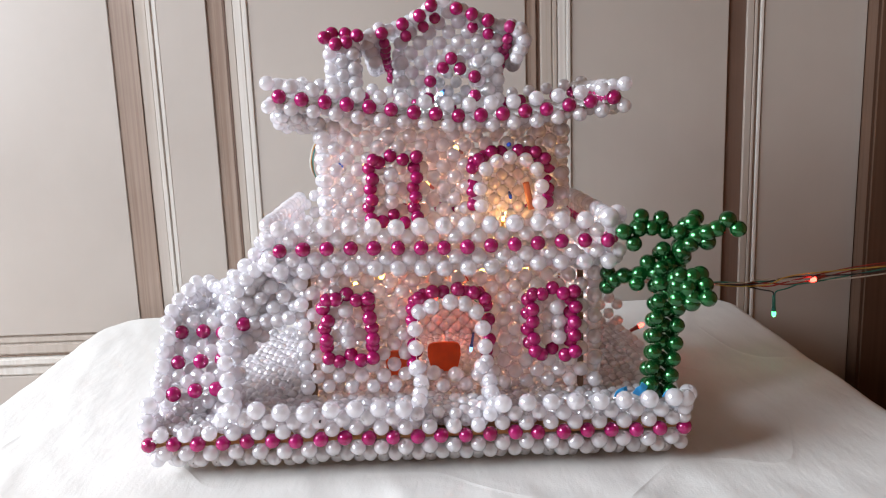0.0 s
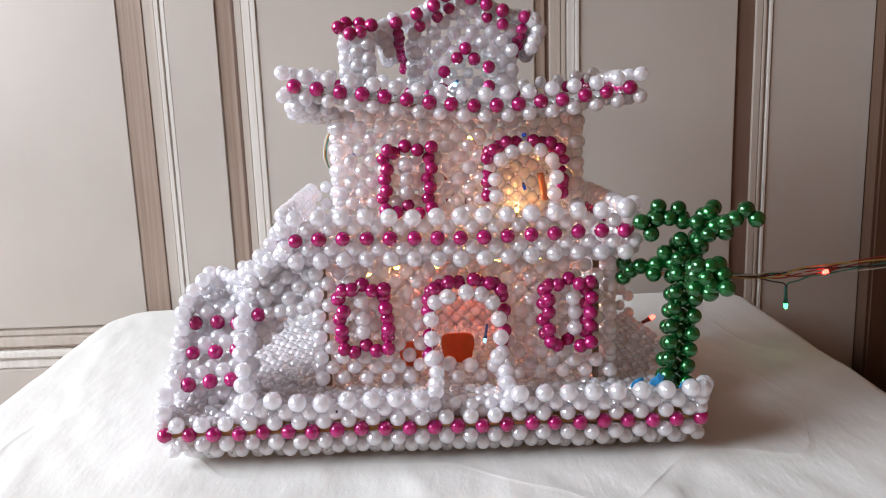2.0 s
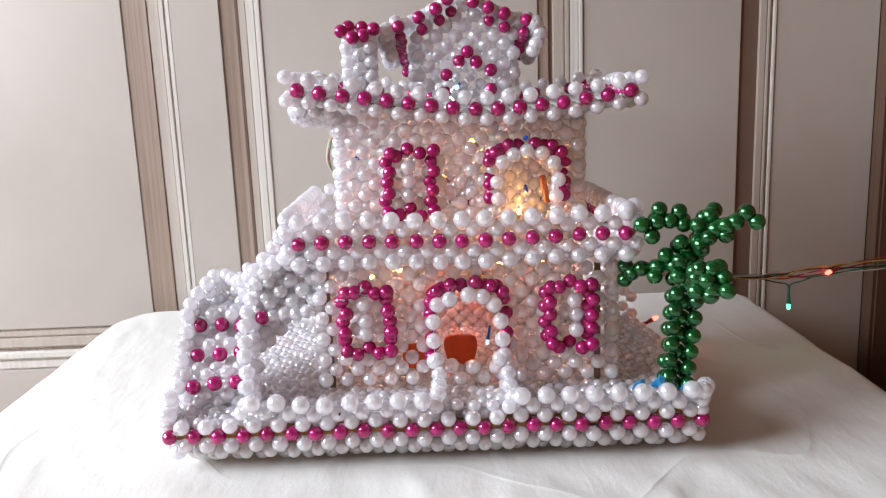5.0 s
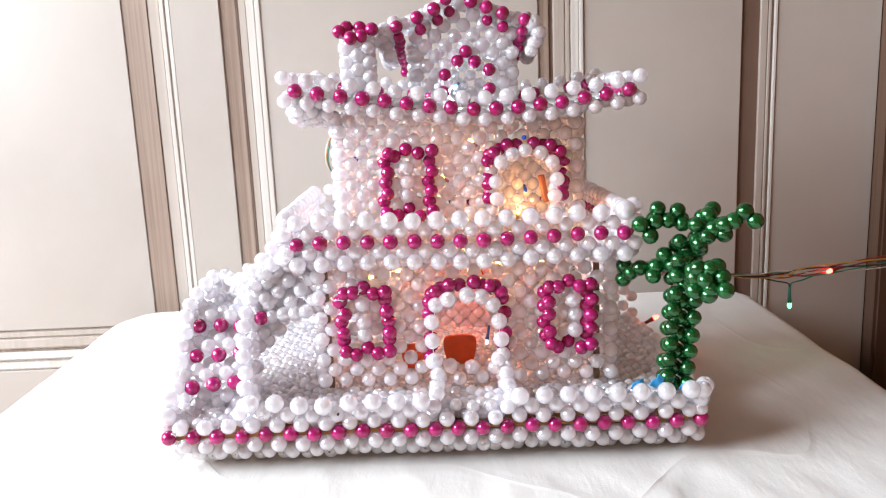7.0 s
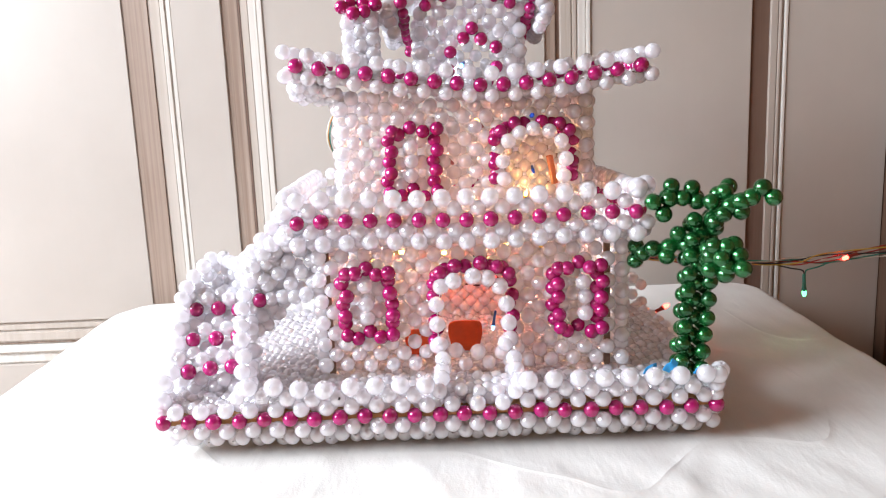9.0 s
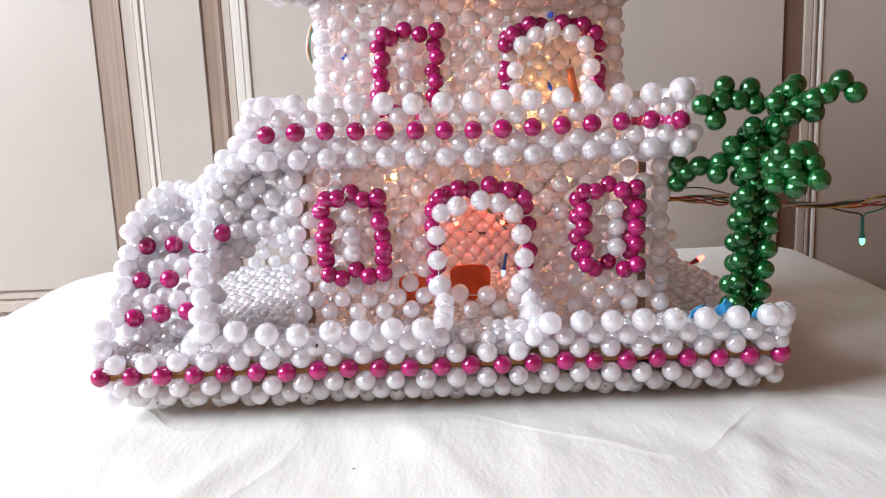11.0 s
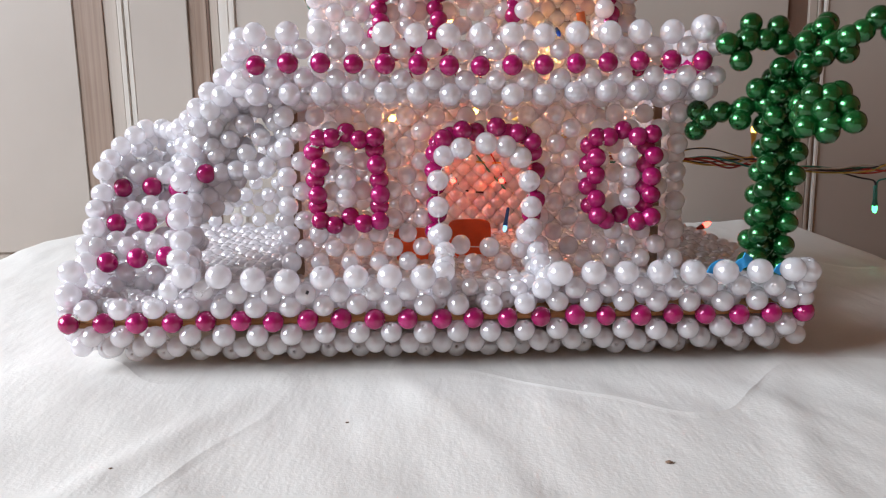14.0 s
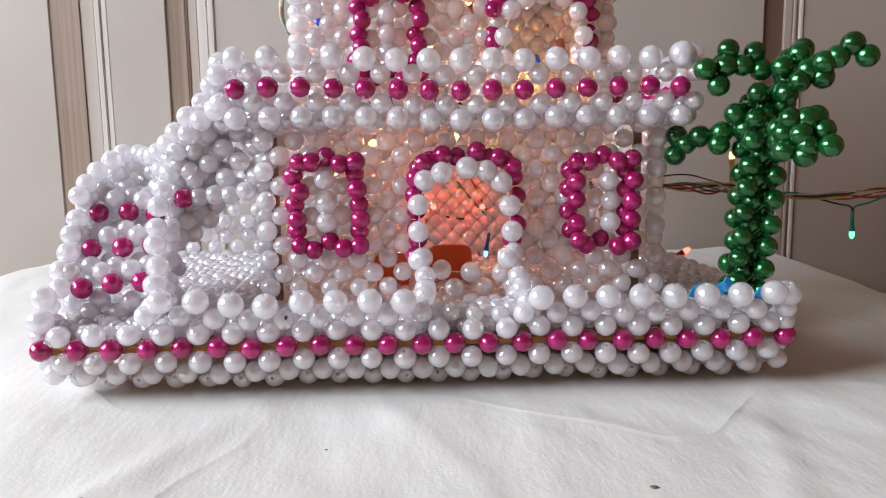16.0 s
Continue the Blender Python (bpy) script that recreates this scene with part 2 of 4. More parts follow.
def bead(parent, p, axis=(1, 0, 0), d=D, mat=None, jitter=0.0002):
    mat = mat or PEARL
    ob = new("bead", BEADS[mat.name])
    q = Vector(axis).normalized().to_track_quat("Z", "Y").to_matrix().to_4x4()
    tilt = Euler((random.gauss(0, 0.18), random.gauss(0, 0.18), random.uniform(0, 6.28))).to_matrix().to_4x4()
    s = d * random.uniform(0.97, 1.03)
    at = Vector(p) + Vector([random.gauss(0, jitter) for _ in range(3)])
    ob.matrix_world = Matrix.Translation(at) @ q @ tilt @ Matrix.Diagonal((s, s, s * random.uniform(0.95, 1.0), 1))
    ob.parent = parent
    return ob


def thread_mesh(segs, radius=0.00022):
    verts, faces = [], []
    for p, q in segs:
        p, q = Vector(p), Vector(q)
        d = (q - p).normalized()
        u = d.cross(Vector((0.21, 0.43, 0.88))).normalized()
        w = d.cross(u)
        b = len(verts)
        for e in (p, q):
            for k in range(3):
                an = 2.094 * k
                verts.append(e + radius * (math.cos(an) * u + math.sin(an) * w))
        for k in range(3):
            k2 = (k + 1) % 3
            faces.append((b + k, b + k2, b + 3 + k2, b + 3 + k))
    return mesh_from("thread", verts, faces, THREAD)


def weave(name, parent, place, nu, nv, pick=None, label="", stuff=False, threads=True):
    """A panel of right-angle bead weave: one bead on each side of each square cell.
    place(s, t) gives the point at s, t cells; pick(kind, i, j, s, t) gives (material, diameter) or None to leave the bead out."""
    sites = {}
    for j in range(nv + 1):
        for i in range(nu):
            sites[("h", i, j)] = (i + 0.5, j)
    for j in range(nv):
        for i in range(nu + 1):
            sites[("v", i, j)] = (i, j + 0.5)
    got = {}
    for key, (s, t) in sites.items():
        c = pick(*key, s, t) if pick else (PEARL, D)
        if c:
            got[key] = (Vector(place(s, t)), c, s, t)
    segs = []
    for j in range(nv):
        for i in range(nu):
            ring = [("h", i, j), ("v", i + 1, j), ("h", i, j + 1), ("v", i, j)]
            for k in range(4):
                a, b = ring[k], ring[(k + 1) % 4]
                if a in got and b in got:
                    segs.append((got[a][0], got[b][0]))
    ob = part(name, thread_mesh(segs), THREAD, parent, label)
    if stuff:
        v0, f0 = bead_verts(12, 7)
        verts, faces = [], []
        for p, (mat, d), s, t in got.values():
            b = len(verts)
            dd = d * random.uniform(0.94, 1.06)
            p = p + Vector([random.gauss(0, 0.00035) for _ in range(3)])
            ax = Vector((random.gauss(0, 1), random.gauss(0, 1), random.gauss(0, 0.4))).normalized().to_track_quat("Z", "Y")
            verts += [p + ax @ (Vector(v) * dd) for v in v0]
            faces += [tuple(b + k for k in f) for f in f0]
        me = mesh_from("bead_field", verts, faces, mat)
        so = part("bead_field", me, mat, ob)
        tagged(so, kind="stuff")
        return ob
    for (kind, i, j), (p, (mat, d), s, t) in got.items():
        e = 0.05
        ax = Vector(place(s + e, t)) - Vector(place(s - e, t)) if kind == "h" else Vector(place(s, t + e)) - Vector(place(s, t - e))
        bead(ob, p, ax, d, mat)
    return ob


def string_of(name, parent, points, mats, d=D, label="", jitter=0.0005, thread=THREAD):
    """A threaded row of beads through the given points."""
    pts = [Vector(p) for p in points]
    ob = part(name, tube_mesh("thread", [pts], 0.00022, thread, 4), thread, parent, label)
    for i, p in enumerate(pts):
        ax = pts[min(i + 1, len(pts) - 1)] - pts[max(i - 1, 0)]
        m = mats[i % len(mats)] if isinstance(mats, (list, tuple)) else mats
        dd = d[i % len(d)] if isinstance(d, (list, tuple)) else d
        bead(ob, p, ax, dd, m, jitter)
    return ob


def line(p, q, n):
    p, q = Vector(p), Vector(q)
    return [p.lerp(q, i / (n - 1)) for i in range(n)]


# ---- the room ----
DOOR_Y = 0.372
X0, X1, Y0, Z0, Z1 = -1.27, 1.15, -1.6, -0.62, 2.0


def structure(name, bm, mat, label, category):
    ob = part(name, bm, mat, None)
    return tagged(ob, label, category, kind="structure")


structure("floor", box_bm(X0, X1, Y0, DOOR_Y + 0.15, Z0 - 0.05, Z0), FLOORING, "dull brown cement floor", "floor")
# the unseen ceiling and walls are added as warm reflectors round the table
structure("ceiling", box_bm(X0, X1, Y0, DOOR_Y + 0.15, Z1, Z1 + 0.05), BOUNCE_CEIL, "unseen tan ceiling, toned to warm the bounced light", "ceiling")
structure("wall_east", box_bm(X1, X1 + 0.1, Y0, DOOR_Y + 0.15, Z0, Z1), BOUNCE_WALL, "unseen orange-brown wall, coloured to warm the bounced light", "wall")


def south_wall():
    bm = bmesh.new()
    wx0, wx1, wz0, wz1 = -0.84, -0.60, 0.34, 0.66
    for x0, x1, z0, z1 in ((X0, wx0, Z0, Z1), (wx1, X1, Z0, Z1), (wx0, wx1, Z0, wz0), (wx0, wx1, wz1, Z1)):
        b2 = box_bm(x0, x1, Y0 - 0.1, Y0, z0, z1)
        me = bpy.data.meshes.new("t")
        b2.to_mesh(me)
        b2.free()
        bm.from_mesh(me)
        bpy.data.meshes.remove(me)
    structure("wall_south", bm, BOUNCE_WALL, "unseen orange-brown wall with a small opening, warms the bounced light", "wall")


south_wall()


def window_wall():
    bm = bmesh.new()
    wy0, wy1, wz0, wz1 = -0.80, 0.27, 0.30, 0.98
    for y0, y1, z0, z1 in ((Y0, wy0, Z0, Z1), (wy1, DOOR_Y + 0.15, Z0, Z1), (wy0, wy1, Z0, wz0), (wy0, wy1, wz1, Z1)):
        b2 = box_bm(X0 - 0.1, X0, y0, y1, z0, z1)
        me = bpy.data.meshes.new("t")
        b2.to_mesh(me)
        b2.free()
        bm.from_mesh(me)
        bpy.data.meshes.remove(me)
    structure("wall_west", bm, BOUNCE_WALL, "unseen orange-brown wall with an open window, warms the bounced light", "wall")


window_wall()


def wardrobe_doors():
    """Cream panelled doors behind the table: flat panels, streaked grooves and pale mouldings."""
    root = thing("door_1", "cream painted panelled wooden doors behind the table", "door", kind="structure")
    zt, zb = Z1 - 0.05, Z0
    y = DOOR_Y
    part("backing", box_bm(-0.6, 0.4277, y + 0.022, y + 0.05, zb, zt), DARKWOOD, root)
    rail = -0.0205
    # flat panels, as pairs of edges
    for x0, x1, low in ((-0.60, -0.2786, rail), (-0.2340, -0.1886, zb), (-0.1505, 0.1062, zb), (0.1484, 0.2970, zb), (0.3299, 0.4277, zb)):
        part("panel", box_bm(x0, x1, y, y + 0.0215, low, zt, 0.0006), PAINT, root)
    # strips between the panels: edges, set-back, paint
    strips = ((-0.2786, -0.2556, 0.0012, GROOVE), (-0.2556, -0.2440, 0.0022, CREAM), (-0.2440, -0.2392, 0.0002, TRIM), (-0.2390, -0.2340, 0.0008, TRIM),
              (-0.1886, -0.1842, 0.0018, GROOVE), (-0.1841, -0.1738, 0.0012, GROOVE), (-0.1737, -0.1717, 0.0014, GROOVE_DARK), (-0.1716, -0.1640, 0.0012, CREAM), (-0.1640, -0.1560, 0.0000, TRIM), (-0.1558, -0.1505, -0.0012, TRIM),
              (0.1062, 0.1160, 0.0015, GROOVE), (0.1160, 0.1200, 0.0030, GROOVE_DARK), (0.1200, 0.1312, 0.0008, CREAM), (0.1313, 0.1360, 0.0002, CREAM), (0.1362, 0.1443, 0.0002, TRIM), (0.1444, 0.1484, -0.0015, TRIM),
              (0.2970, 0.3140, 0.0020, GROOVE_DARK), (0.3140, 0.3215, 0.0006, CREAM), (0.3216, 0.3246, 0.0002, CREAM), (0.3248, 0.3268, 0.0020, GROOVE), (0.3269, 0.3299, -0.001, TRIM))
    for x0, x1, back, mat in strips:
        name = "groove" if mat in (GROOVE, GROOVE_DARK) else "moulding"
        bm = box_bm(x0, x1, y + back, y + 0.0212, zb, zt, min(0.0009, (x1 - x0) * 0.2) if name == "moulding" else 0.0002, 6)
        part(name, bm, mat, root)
    for z0, z1, back, mat in ((-0.0295, -0.0210, 0.0012, CREAM), (-0.0408, -0.0297, 0.0004, CREAM), (-0.0432, -0.0410, 0.0030, GROOVE), (-0.0518, -0.0434, -0.0012, TRIM), (-0.0625, -0.0520, 0.001, TRIM)):
        part("moulding", box_bm(-0.60, -0.2791, y + back, y + 0.021, z0, z1, 0.0018), mat, root)
    part("panel", box_bm(-0.60, -0.2791, y + 0.0005, y + 0.0205, zb, -0.0628, 0.0012), PAINT, root)
    return root


wardrobe_doors()
structure("wall_north", box_bm(X0, -0.6005, DOOR_Y, DOOR_Y + 0.1, Z0, Z1), BOUNCE_WALL, "unseen orange-brown wall, coloured to warm the bounced light", "wall")
structure("trim", box_bm(0.4284, X1, DOOR_Y - 0.02, DOOR_Y + 0.1, Z0, Z1, 0.003), DARKWOOD, "dark brown wooden door frame", "door frame")
structure("trim", box_bm(-0.6, 0.4284, DOOR_Y + 0.0505, DOOR_Y + 0.1, Z0, Z1), DARKWOOD, "dark brown wooden frame behind the doors", "door frame")

# ---- table and cloth ----
TX0, TX1, TY0, TY1 = -0.299, 0.295, -0.30, 0.352


def table():
    root = thing("table", "small wooden side table under a white cloth", "table")
    part("tabletop", box_bm(TX0 + 0.004, TX1 - 0.004, TY0 + 0.004, TY1 - 0.004, -0.03, -0.004, 0.012), TABLEWOOD, root)
    for sx in (TX0 + 0.05, TX1 - 0.05):
        for sy in (TY0 + 0.05, TY1 - 0.05):
            part("leg", box_bm(sx - 0.02, sx + 0.02, sy - 0.02, sy + 0.02, Z0, -0.03, 0.003), TABLEWOOD, root)


table()


def cloth_z(x, y):
    v = Vector((x * 11 + y * 4, y * 5 + 3, 0.0))
    z = 0.0022 * noise.noise(v) + 0.0013 * noise.noise(v * 2.7) + 0.0006 * noise.noise(v * 6.1)
    # long soft creases running towards the front
    for px, dx, w, h in ((0.10, 0.35, 0.006, 0.0016), (0.20, -0.25, 0.007, 0.0014), (-0.11, 0.5, 0.008, 0.0014), (-0.21, -0.15, 0.006, 0.0016), (0.02, -0.4, 0.007, 0.0012), (0.25, 0.2, 0.005, 0.0015)):
        e = (x - px - dx * (y + 0.1) - 0.01 * noise.noise(Vector((y * 12, px * 50, 0)))) / w
        z += h * math.exp(-e * e) * (0.5 + 0.5 * noise.noise(Vector((y * 9, px * 31, 5))))
    under = max(0.0, 1 - max(abs(x) / 0.155, abs(y - 0.1) / 0.12) ** 6)
    return z * (1 - 0.9 * under) - 0.0012


def cloth():
    """A cotton sheet laid over the table, with creases on top and folds hanging over the edges."""
    cx, cy = (TX0 + TX1) / 2, (TY0 + TY1) / 2
    hx, hy, r = (TX1 - TX0) / 2, (TY1 - TY0) / 2, 0.036
    pts = []
    sx, sy = hx - r, hy - r
    corners = [(sx, sy, 0), (-sx, sy, 90), (-sx, -sy, 180), (sx, -sy, 270)]
    for ci, (kx, ky, a0) in enumerate(corners):
        for k in range(16):
            an = radians(a0 + 90 * k / 16)
            pts.append((kx + r * math.cos(an), ky + r * math.sin(an), math.cos(an), math.sin(an)))
        nx, ny, na = corners[(ci + 1) % 4]
        an = radians(a0 + 90)
        p = (kx + r * math.cos(an), ky + r * math.sin(an))
        q = (nx + r * math.cos(radians(na)), ny + r * math.sin(radians(na)))
        for k in range(72):
            t = k / 72
            pts.append((p[0] + (q[0] - p[0]) * t, p[1] + (q[1] - p[1]) * t, math.cos(an), math.sin(an)))
    m = len(pts)
    verts, faces = [], []
    rings = [i / 90 for i in range(1, 91)]

    verts.append((cx, cy, cloth_z(cx, cy)))
    for f in rings:
        for px, py, nx, ny in pts:
            x, y = cx + px * f, cy + py * f
            edge = max(0.0, (f - 0.97) / 0.03)
            verts.append((x, y, cloth_z(x, y) - 0.006 * edge * edge))
    drops = [0.006, 0.014, 0.026, 0.045, 0.07, 0.10, 0.14, 0.18, 0.22]
    for di, dz in enumerate(drops):
        for k, (px, py, nx, ny) in enumerate(pts):
            g = dz / 0.22
            wave = 0.022 * g * noise.noise(Vector((px * 14, py * 14, 2.0))) + 0.012 * g
            out = 0.006 * min(1, (di + 1) / 3) + wave
            # a fold that stands out at the far right corner
            far = math.exp(-(((px - 0.29) / 0.05) ** 2 + ((py - 0.22) / 0.06) ** 2))
            out += 0.022 * far * math.sin(min(1, dz / 0.05) * 1.57)
            verts.append((cx + px + nx * out, cy + py + ny * out, -0.007 - dz))
    rows = len(rings) + len(drops)
    for k in range(m):
        faces.append((0, 1 + k, 1 + (k + 1) % m))
    for i in range(rows - 1):
        for k in range(m):
            k2 = (k + 1) % m
            faces.append((1 + i * m + k, 1 + (i + 1) * m + k, 1 + (i + 1) * m + k2, 1 + i * m + k2))
    ob = part("tablecloth", mesh_from("tablecloth", verts, faces, CLOTH), CLOTH, None)
    tagged(ob, "creased off-white cotton cloth spread over the table", "tablecloth")


cloth()

# ---- the beaded house ----
house = thing("beaded_house", "two-storey toy house woven from white and magenta pearl beads", "bead house")


def flat(o, u, v):
    o, u, v = Vector(o), Vector(u), Vector(v)
    return lambda s, t: o + u * s + v * t


# base: rows rise from under the rim to the low fence; the magenta row is the third
BA = 0.01311
BX = -0.15095


def base_profile(t):
    rows = ((0.0, 0.026, 0.0046), (0.5, 0.015, 0.0052), (1.0, 0.0065, 0.0095), (1.5, 0.0015, 0.0152), (2.0, 0.001, 0.0207), (2.5, 0.0012, 0.0263), (3.0, 0.0005, 0.0322), (3.5, -0.0012, 0.0384), (4.0, -0.0012, 0.0440))
    for (t0, y0, z0), (t1, y1, z1) in zip(rows[:-1], rows[1:]):
        if t <= t1:
            f = (t - t0) / (t1 - t0)
            return y0 + (y1 - y0) * f, z0 + (z1 - z0) * f


def base_front_place(s, t):
    y, z = base_profile(t)
    x = BX + BA * s
    if s < 2 and t < 2:
        x += (2 - t) * 0.003 * (1 - s / 2)
        z += (2 - t) * 0.0012 * (1 - s / 2)
    if t > 2.8:
        z += 0.0016 * math.exp(-((s - 4) / 1.6) ** 2) - 0.0010 * math.exp(-((s - 7.2) / 1.4) ** 2)
    return Vector((x, y + 0.0006 * math.sin(s * 1.7), z - 0.0019 * max(0.0, s / 23 - 0.15) + 0.0003 * math.sin(s * 0.9)))


def base_front_pick(kind, i, j, s, t):
    if kind == "v" and (i == 23 or (t < 2 and i == 0)):
        return None
    if t == 2:
        return PINK, D * 1.02
    if t == 2.5:
        return (PEARL, D * 1.03) if s >= 0.9 else None
    if t == 3:
        return (PEARL, D * 1.0) if s > 3.2 and not 11.2 < s < 14.4 else None
    if t == 3.5:
        return (PEARL, BIG) if s > 3.8 and not 11.4 < s < 14.8 else None
    if t > 3.5:
        return None
    return PEARL, D * 1.03


weave("base_front", house, base_front_place, 23, 4, base_front_pick, "white bead rim with a magenta bead line")


def base_side(name, x, sign, n, rows, bulge):
    def place(s, t):
        y, z = base_profile(t)
        return Vector((x - sign * y + sign * bulge * math.sin(math.pi * min(1, s / n)), 0.010 + A * s, z - (0.0016 if sign > 0 else 0)))

    def pick(kind, i, j, s, t):
        return None if t > rows or t < 1 else ((PINK, D) if t == 2 else (PEARL, D))
    return weave(name, house, place, n, 4, pick)


base_side("base_side", 0.1465, 1, 13, 2.5, 0.008)
base_side("base_side", -0.1480, -1, 13, 2.5, 0.002)


def base_back_place(s, t):
    y, z = base_profile(t)
    return Vector((BX + BA * s, 0.187 - y, z))


weave("base_back", house, base_back_place, 23, 4, lambda k, i, j, s, t: (PINK, D) if t == 2 else ((CLEAR, D) if 1 < t <= 4 else None))
F = 0.0092


def floor_place(s, t):
    """The floor of small beads; its east end swells outwards and dips a little."""
    x, y = -0.144 + F * s, 0.008 + F * t
    e = max(0.0, (x - 0.11) / 0.04)
    return Vector((x + 0.008 * e * math.sin(math.pi * min(1, y / 0.19)), y, 0.0252 - 0.0012 * e + 0.0006 * math.sin(5 * s + 3 * t)))


weave("base_floor", house, floor_place, 31, 19, lambda k, i, j, s, t: (CLEAR, 0.0071), "floor of small milky beads", stuff=True, threads=False)
part("card", box_bm(-0.1450, 0.1435, 0.0030, 0.184, 0.0184, 0.0206, 0.0005), CARD, house, "brown card sheet inside the base")
# corners of the fence
string_of("fence_post", house, [(0.1436, 0.002, 0.0262), (0.1440, 0.003, 0.0318), (0.1438, 0.000, 0.0362)], PEARL, [D, D * 1.05, BIG])
string_of("fence_post", house, [(0.1480, 0.012, 0.0270), (0.1485, 0.011, 0.0355)], PEARL, [D, BIG])
string_of("fence_post", house, [(-0.1480, 0.009, 0.0245), (-0.1472, 0.009, 0.0312), (-0.1474, 0.012, 0.0388)], PEARL, [D, BIG, BIG])
string_of("fence_post", house, [(-0.1478, 0.020, 0.0270), (-0.1478, 0.020, 0.0342)], PEARL, D * 1.05)

# ground floor walls
W = 0.0128
HW = 0.0126
WX, WY, WZ = -0.0707, 0.0425, 0.0347


def front_pick(kind, i, j, s, t):
    x, z = WX + W * s, WZ + HW * t
    if -0.001 < x < 0.0395 and z < 0.0865:
        return None
    if kind == "v" and i in (0, 14):
        return None
    return (PEARL, D * 1.04) if s < 0.8 or s > 13.2 else (CLEAR, D * 1.0)


weave("front_wall", house, lambda s, t: Vector((WX + W * s + (0.0018 if s > 13 else 0), WY + 0.0006 * math.sin(1.3 * s + t), WZ + HW * t - 0.0009 * s / 14)), 14, 6, front_pick, "milky bead wall glowing from inside")
weave("side_wall", house, flat((-0.0660, 0.049, 0.0340), (0, A, 0), (0, 0, HW)), 9, 6, lambda k, i, j, s, t: (CLEAR, D))
weave("side_wall", house, flat((0.1045, 0.048, 0.0340), (0, A, 0), (0, 0, HW)), 9, 6, lambda k, i, j, s, t: (PEARL, D))
weave("back_wall", house, flat((-0.0600, 0.166, 0.0285), (0.0098, 0, 0), (0, 0, 0.0098)), 16, 8, lambda k, i, j, s, t: (CLEAR, 0.0096))
for cx in (-0.0612, 0.0965):
    part("corner_stick", box_bm(cx - 0.0017, cx + 0.0017, 0.0470, 0.0500, 0.026, 0.106, 0.0003), STICK, house, "dark brown wooden corner stick")

# added sheet that closes the back wall's gaps and keeps them glowing
part("lining", box_bm(-0.058, 0.1000, 0.1745, 0.1753, 0.0305, 0.1060, 0.0002), GLOW_LINING, house, "added sheet behind the back wall, peach like the glow inside")

# terrace between the storeys
TZ, TY, TA = 0.1186, 0.030, 0.01297
TP = {0.0: (PEARL, D * 1.12), 0.5: (PEARL, D), 1.0: (PINK, D * 1.02), 1.5: (PEARL, D), 2.0: (PEARL, BIG)}
weave("terrace_front", house, lambda s, t: Vector((-0.0792 + TA * s, TY + 0.0006 * math.sin(2.1 * s) + (0.0015 if t in (0.5, 1.5) else 0), TZ + 0.0117 * (t - 1) + 0.0006 * math.sin(0.55 * s + 0.3) - 0.0009 * s / 15)), 15, 2, lambda k, i, j, s, t: TP[t], "white bead parapet with a magenta bead line")
weave("terrace_side", house, lambda s, t: Vector((0.1145, 0.0420 + A * s, TZ - 0.002 - 0.0003 * s + 0.0117 * (t - 1))), 11, 2, lambda k, i, j, s, t: TP[t])
weave("terrace_side", house, lambda s, t: Vector((-0.0820, 0.044 + A * s, TZ + 0.0117 * (t - 1))), 10, 2, lambda k, i, j, s, t: TP[t] if t > 1.8 else (CLEAR, D))
weave("terrace_back", house, lambda s, t: Vector((-0.0795 + A * s, 0.181, TZ + 0.0117 * (t - 1))), 15, 2, lambda k, i, j, s, t: TP[t] if s > 2.5 else (CLEAR, D))
weave("terrace_soffit", house, flat((-0.0795, 0.0355, 0.1062), (A, 0, 0), (0, A * 0.8, 0)), 15, 1, lambda k, i, j, s, t: (CLEAR, D * 0.95))
string_of("terrace_corner", house, [(0.1098, 0.0295, 0.1308), (0.1150, 0.0390, 0.1325)], PEARL, 0.0112)

# upper storey
UW, UH, UY = 0.0131, 0.0130, 0.087


def upper_pick(kind, i, j, s, t):
    x, z = -0.0520 + UW * s, 0.118 + UH * t
    if 0.0425 < x < 0.0785 and z < 0.1605:
        return None
    return CLEAR, D * 1.03


weave("upper_front_wall", house, lambda s, t: Vector((-0.0520 + UW * s, UY + 0.0006 * math.sin(1.1 * s + 2 * t), 0.118 + UH * t)), 11, 5, upper_pick, "milky bead wall glowing from inside")
weave("upper_side_wall", house, flat((-0.0550, 0.0925, 0.118), (0, A, 0), (0, 0, UH)), 6, 5, lambda k, i, j, s, t: (PEARL, D))
weave("upper_side_wall", house, flat((0.0945, 0.0925, 0.118), (0, A, 0), (0, 0, UH)), 6, 5, lambda k, i, j, s, t: (PEARL, D))
weave("upper_back_wall", house, flat((-0.0520, 0.172, 0.118), (UW, 0, 0), (0, 0, UH)), 11, 5, lambda k, i, j, s, t: (CLEAR, D * 1.1))


# partition behind the upper doorway
weave("partition", house, flat((0.0325, 0.1160, 0.1165), (0.0104, 0, 0), (0, 0, 0.0104)), 5, 4, lambda k, i, j, s, t: (CLEAR, 0.0082), "partition of small milky beads")


# flat roof, sagging in the middle
def roof_z(x):
    u = x - 0.030
    return 0.1877 + (0.0146 * (-u / 0.1035) ** 1.08 if u < 0 else 0.0076 * (u / 0.09) ** 1.9)


def roof_rim(p):
    """A rim of white, magenta and white rows along the line p(s)."""
    return lambda s, t: p(s) + Vector((0, 0, roof_z(p(s).x) + 0.0063 * (t - 1) * 2))


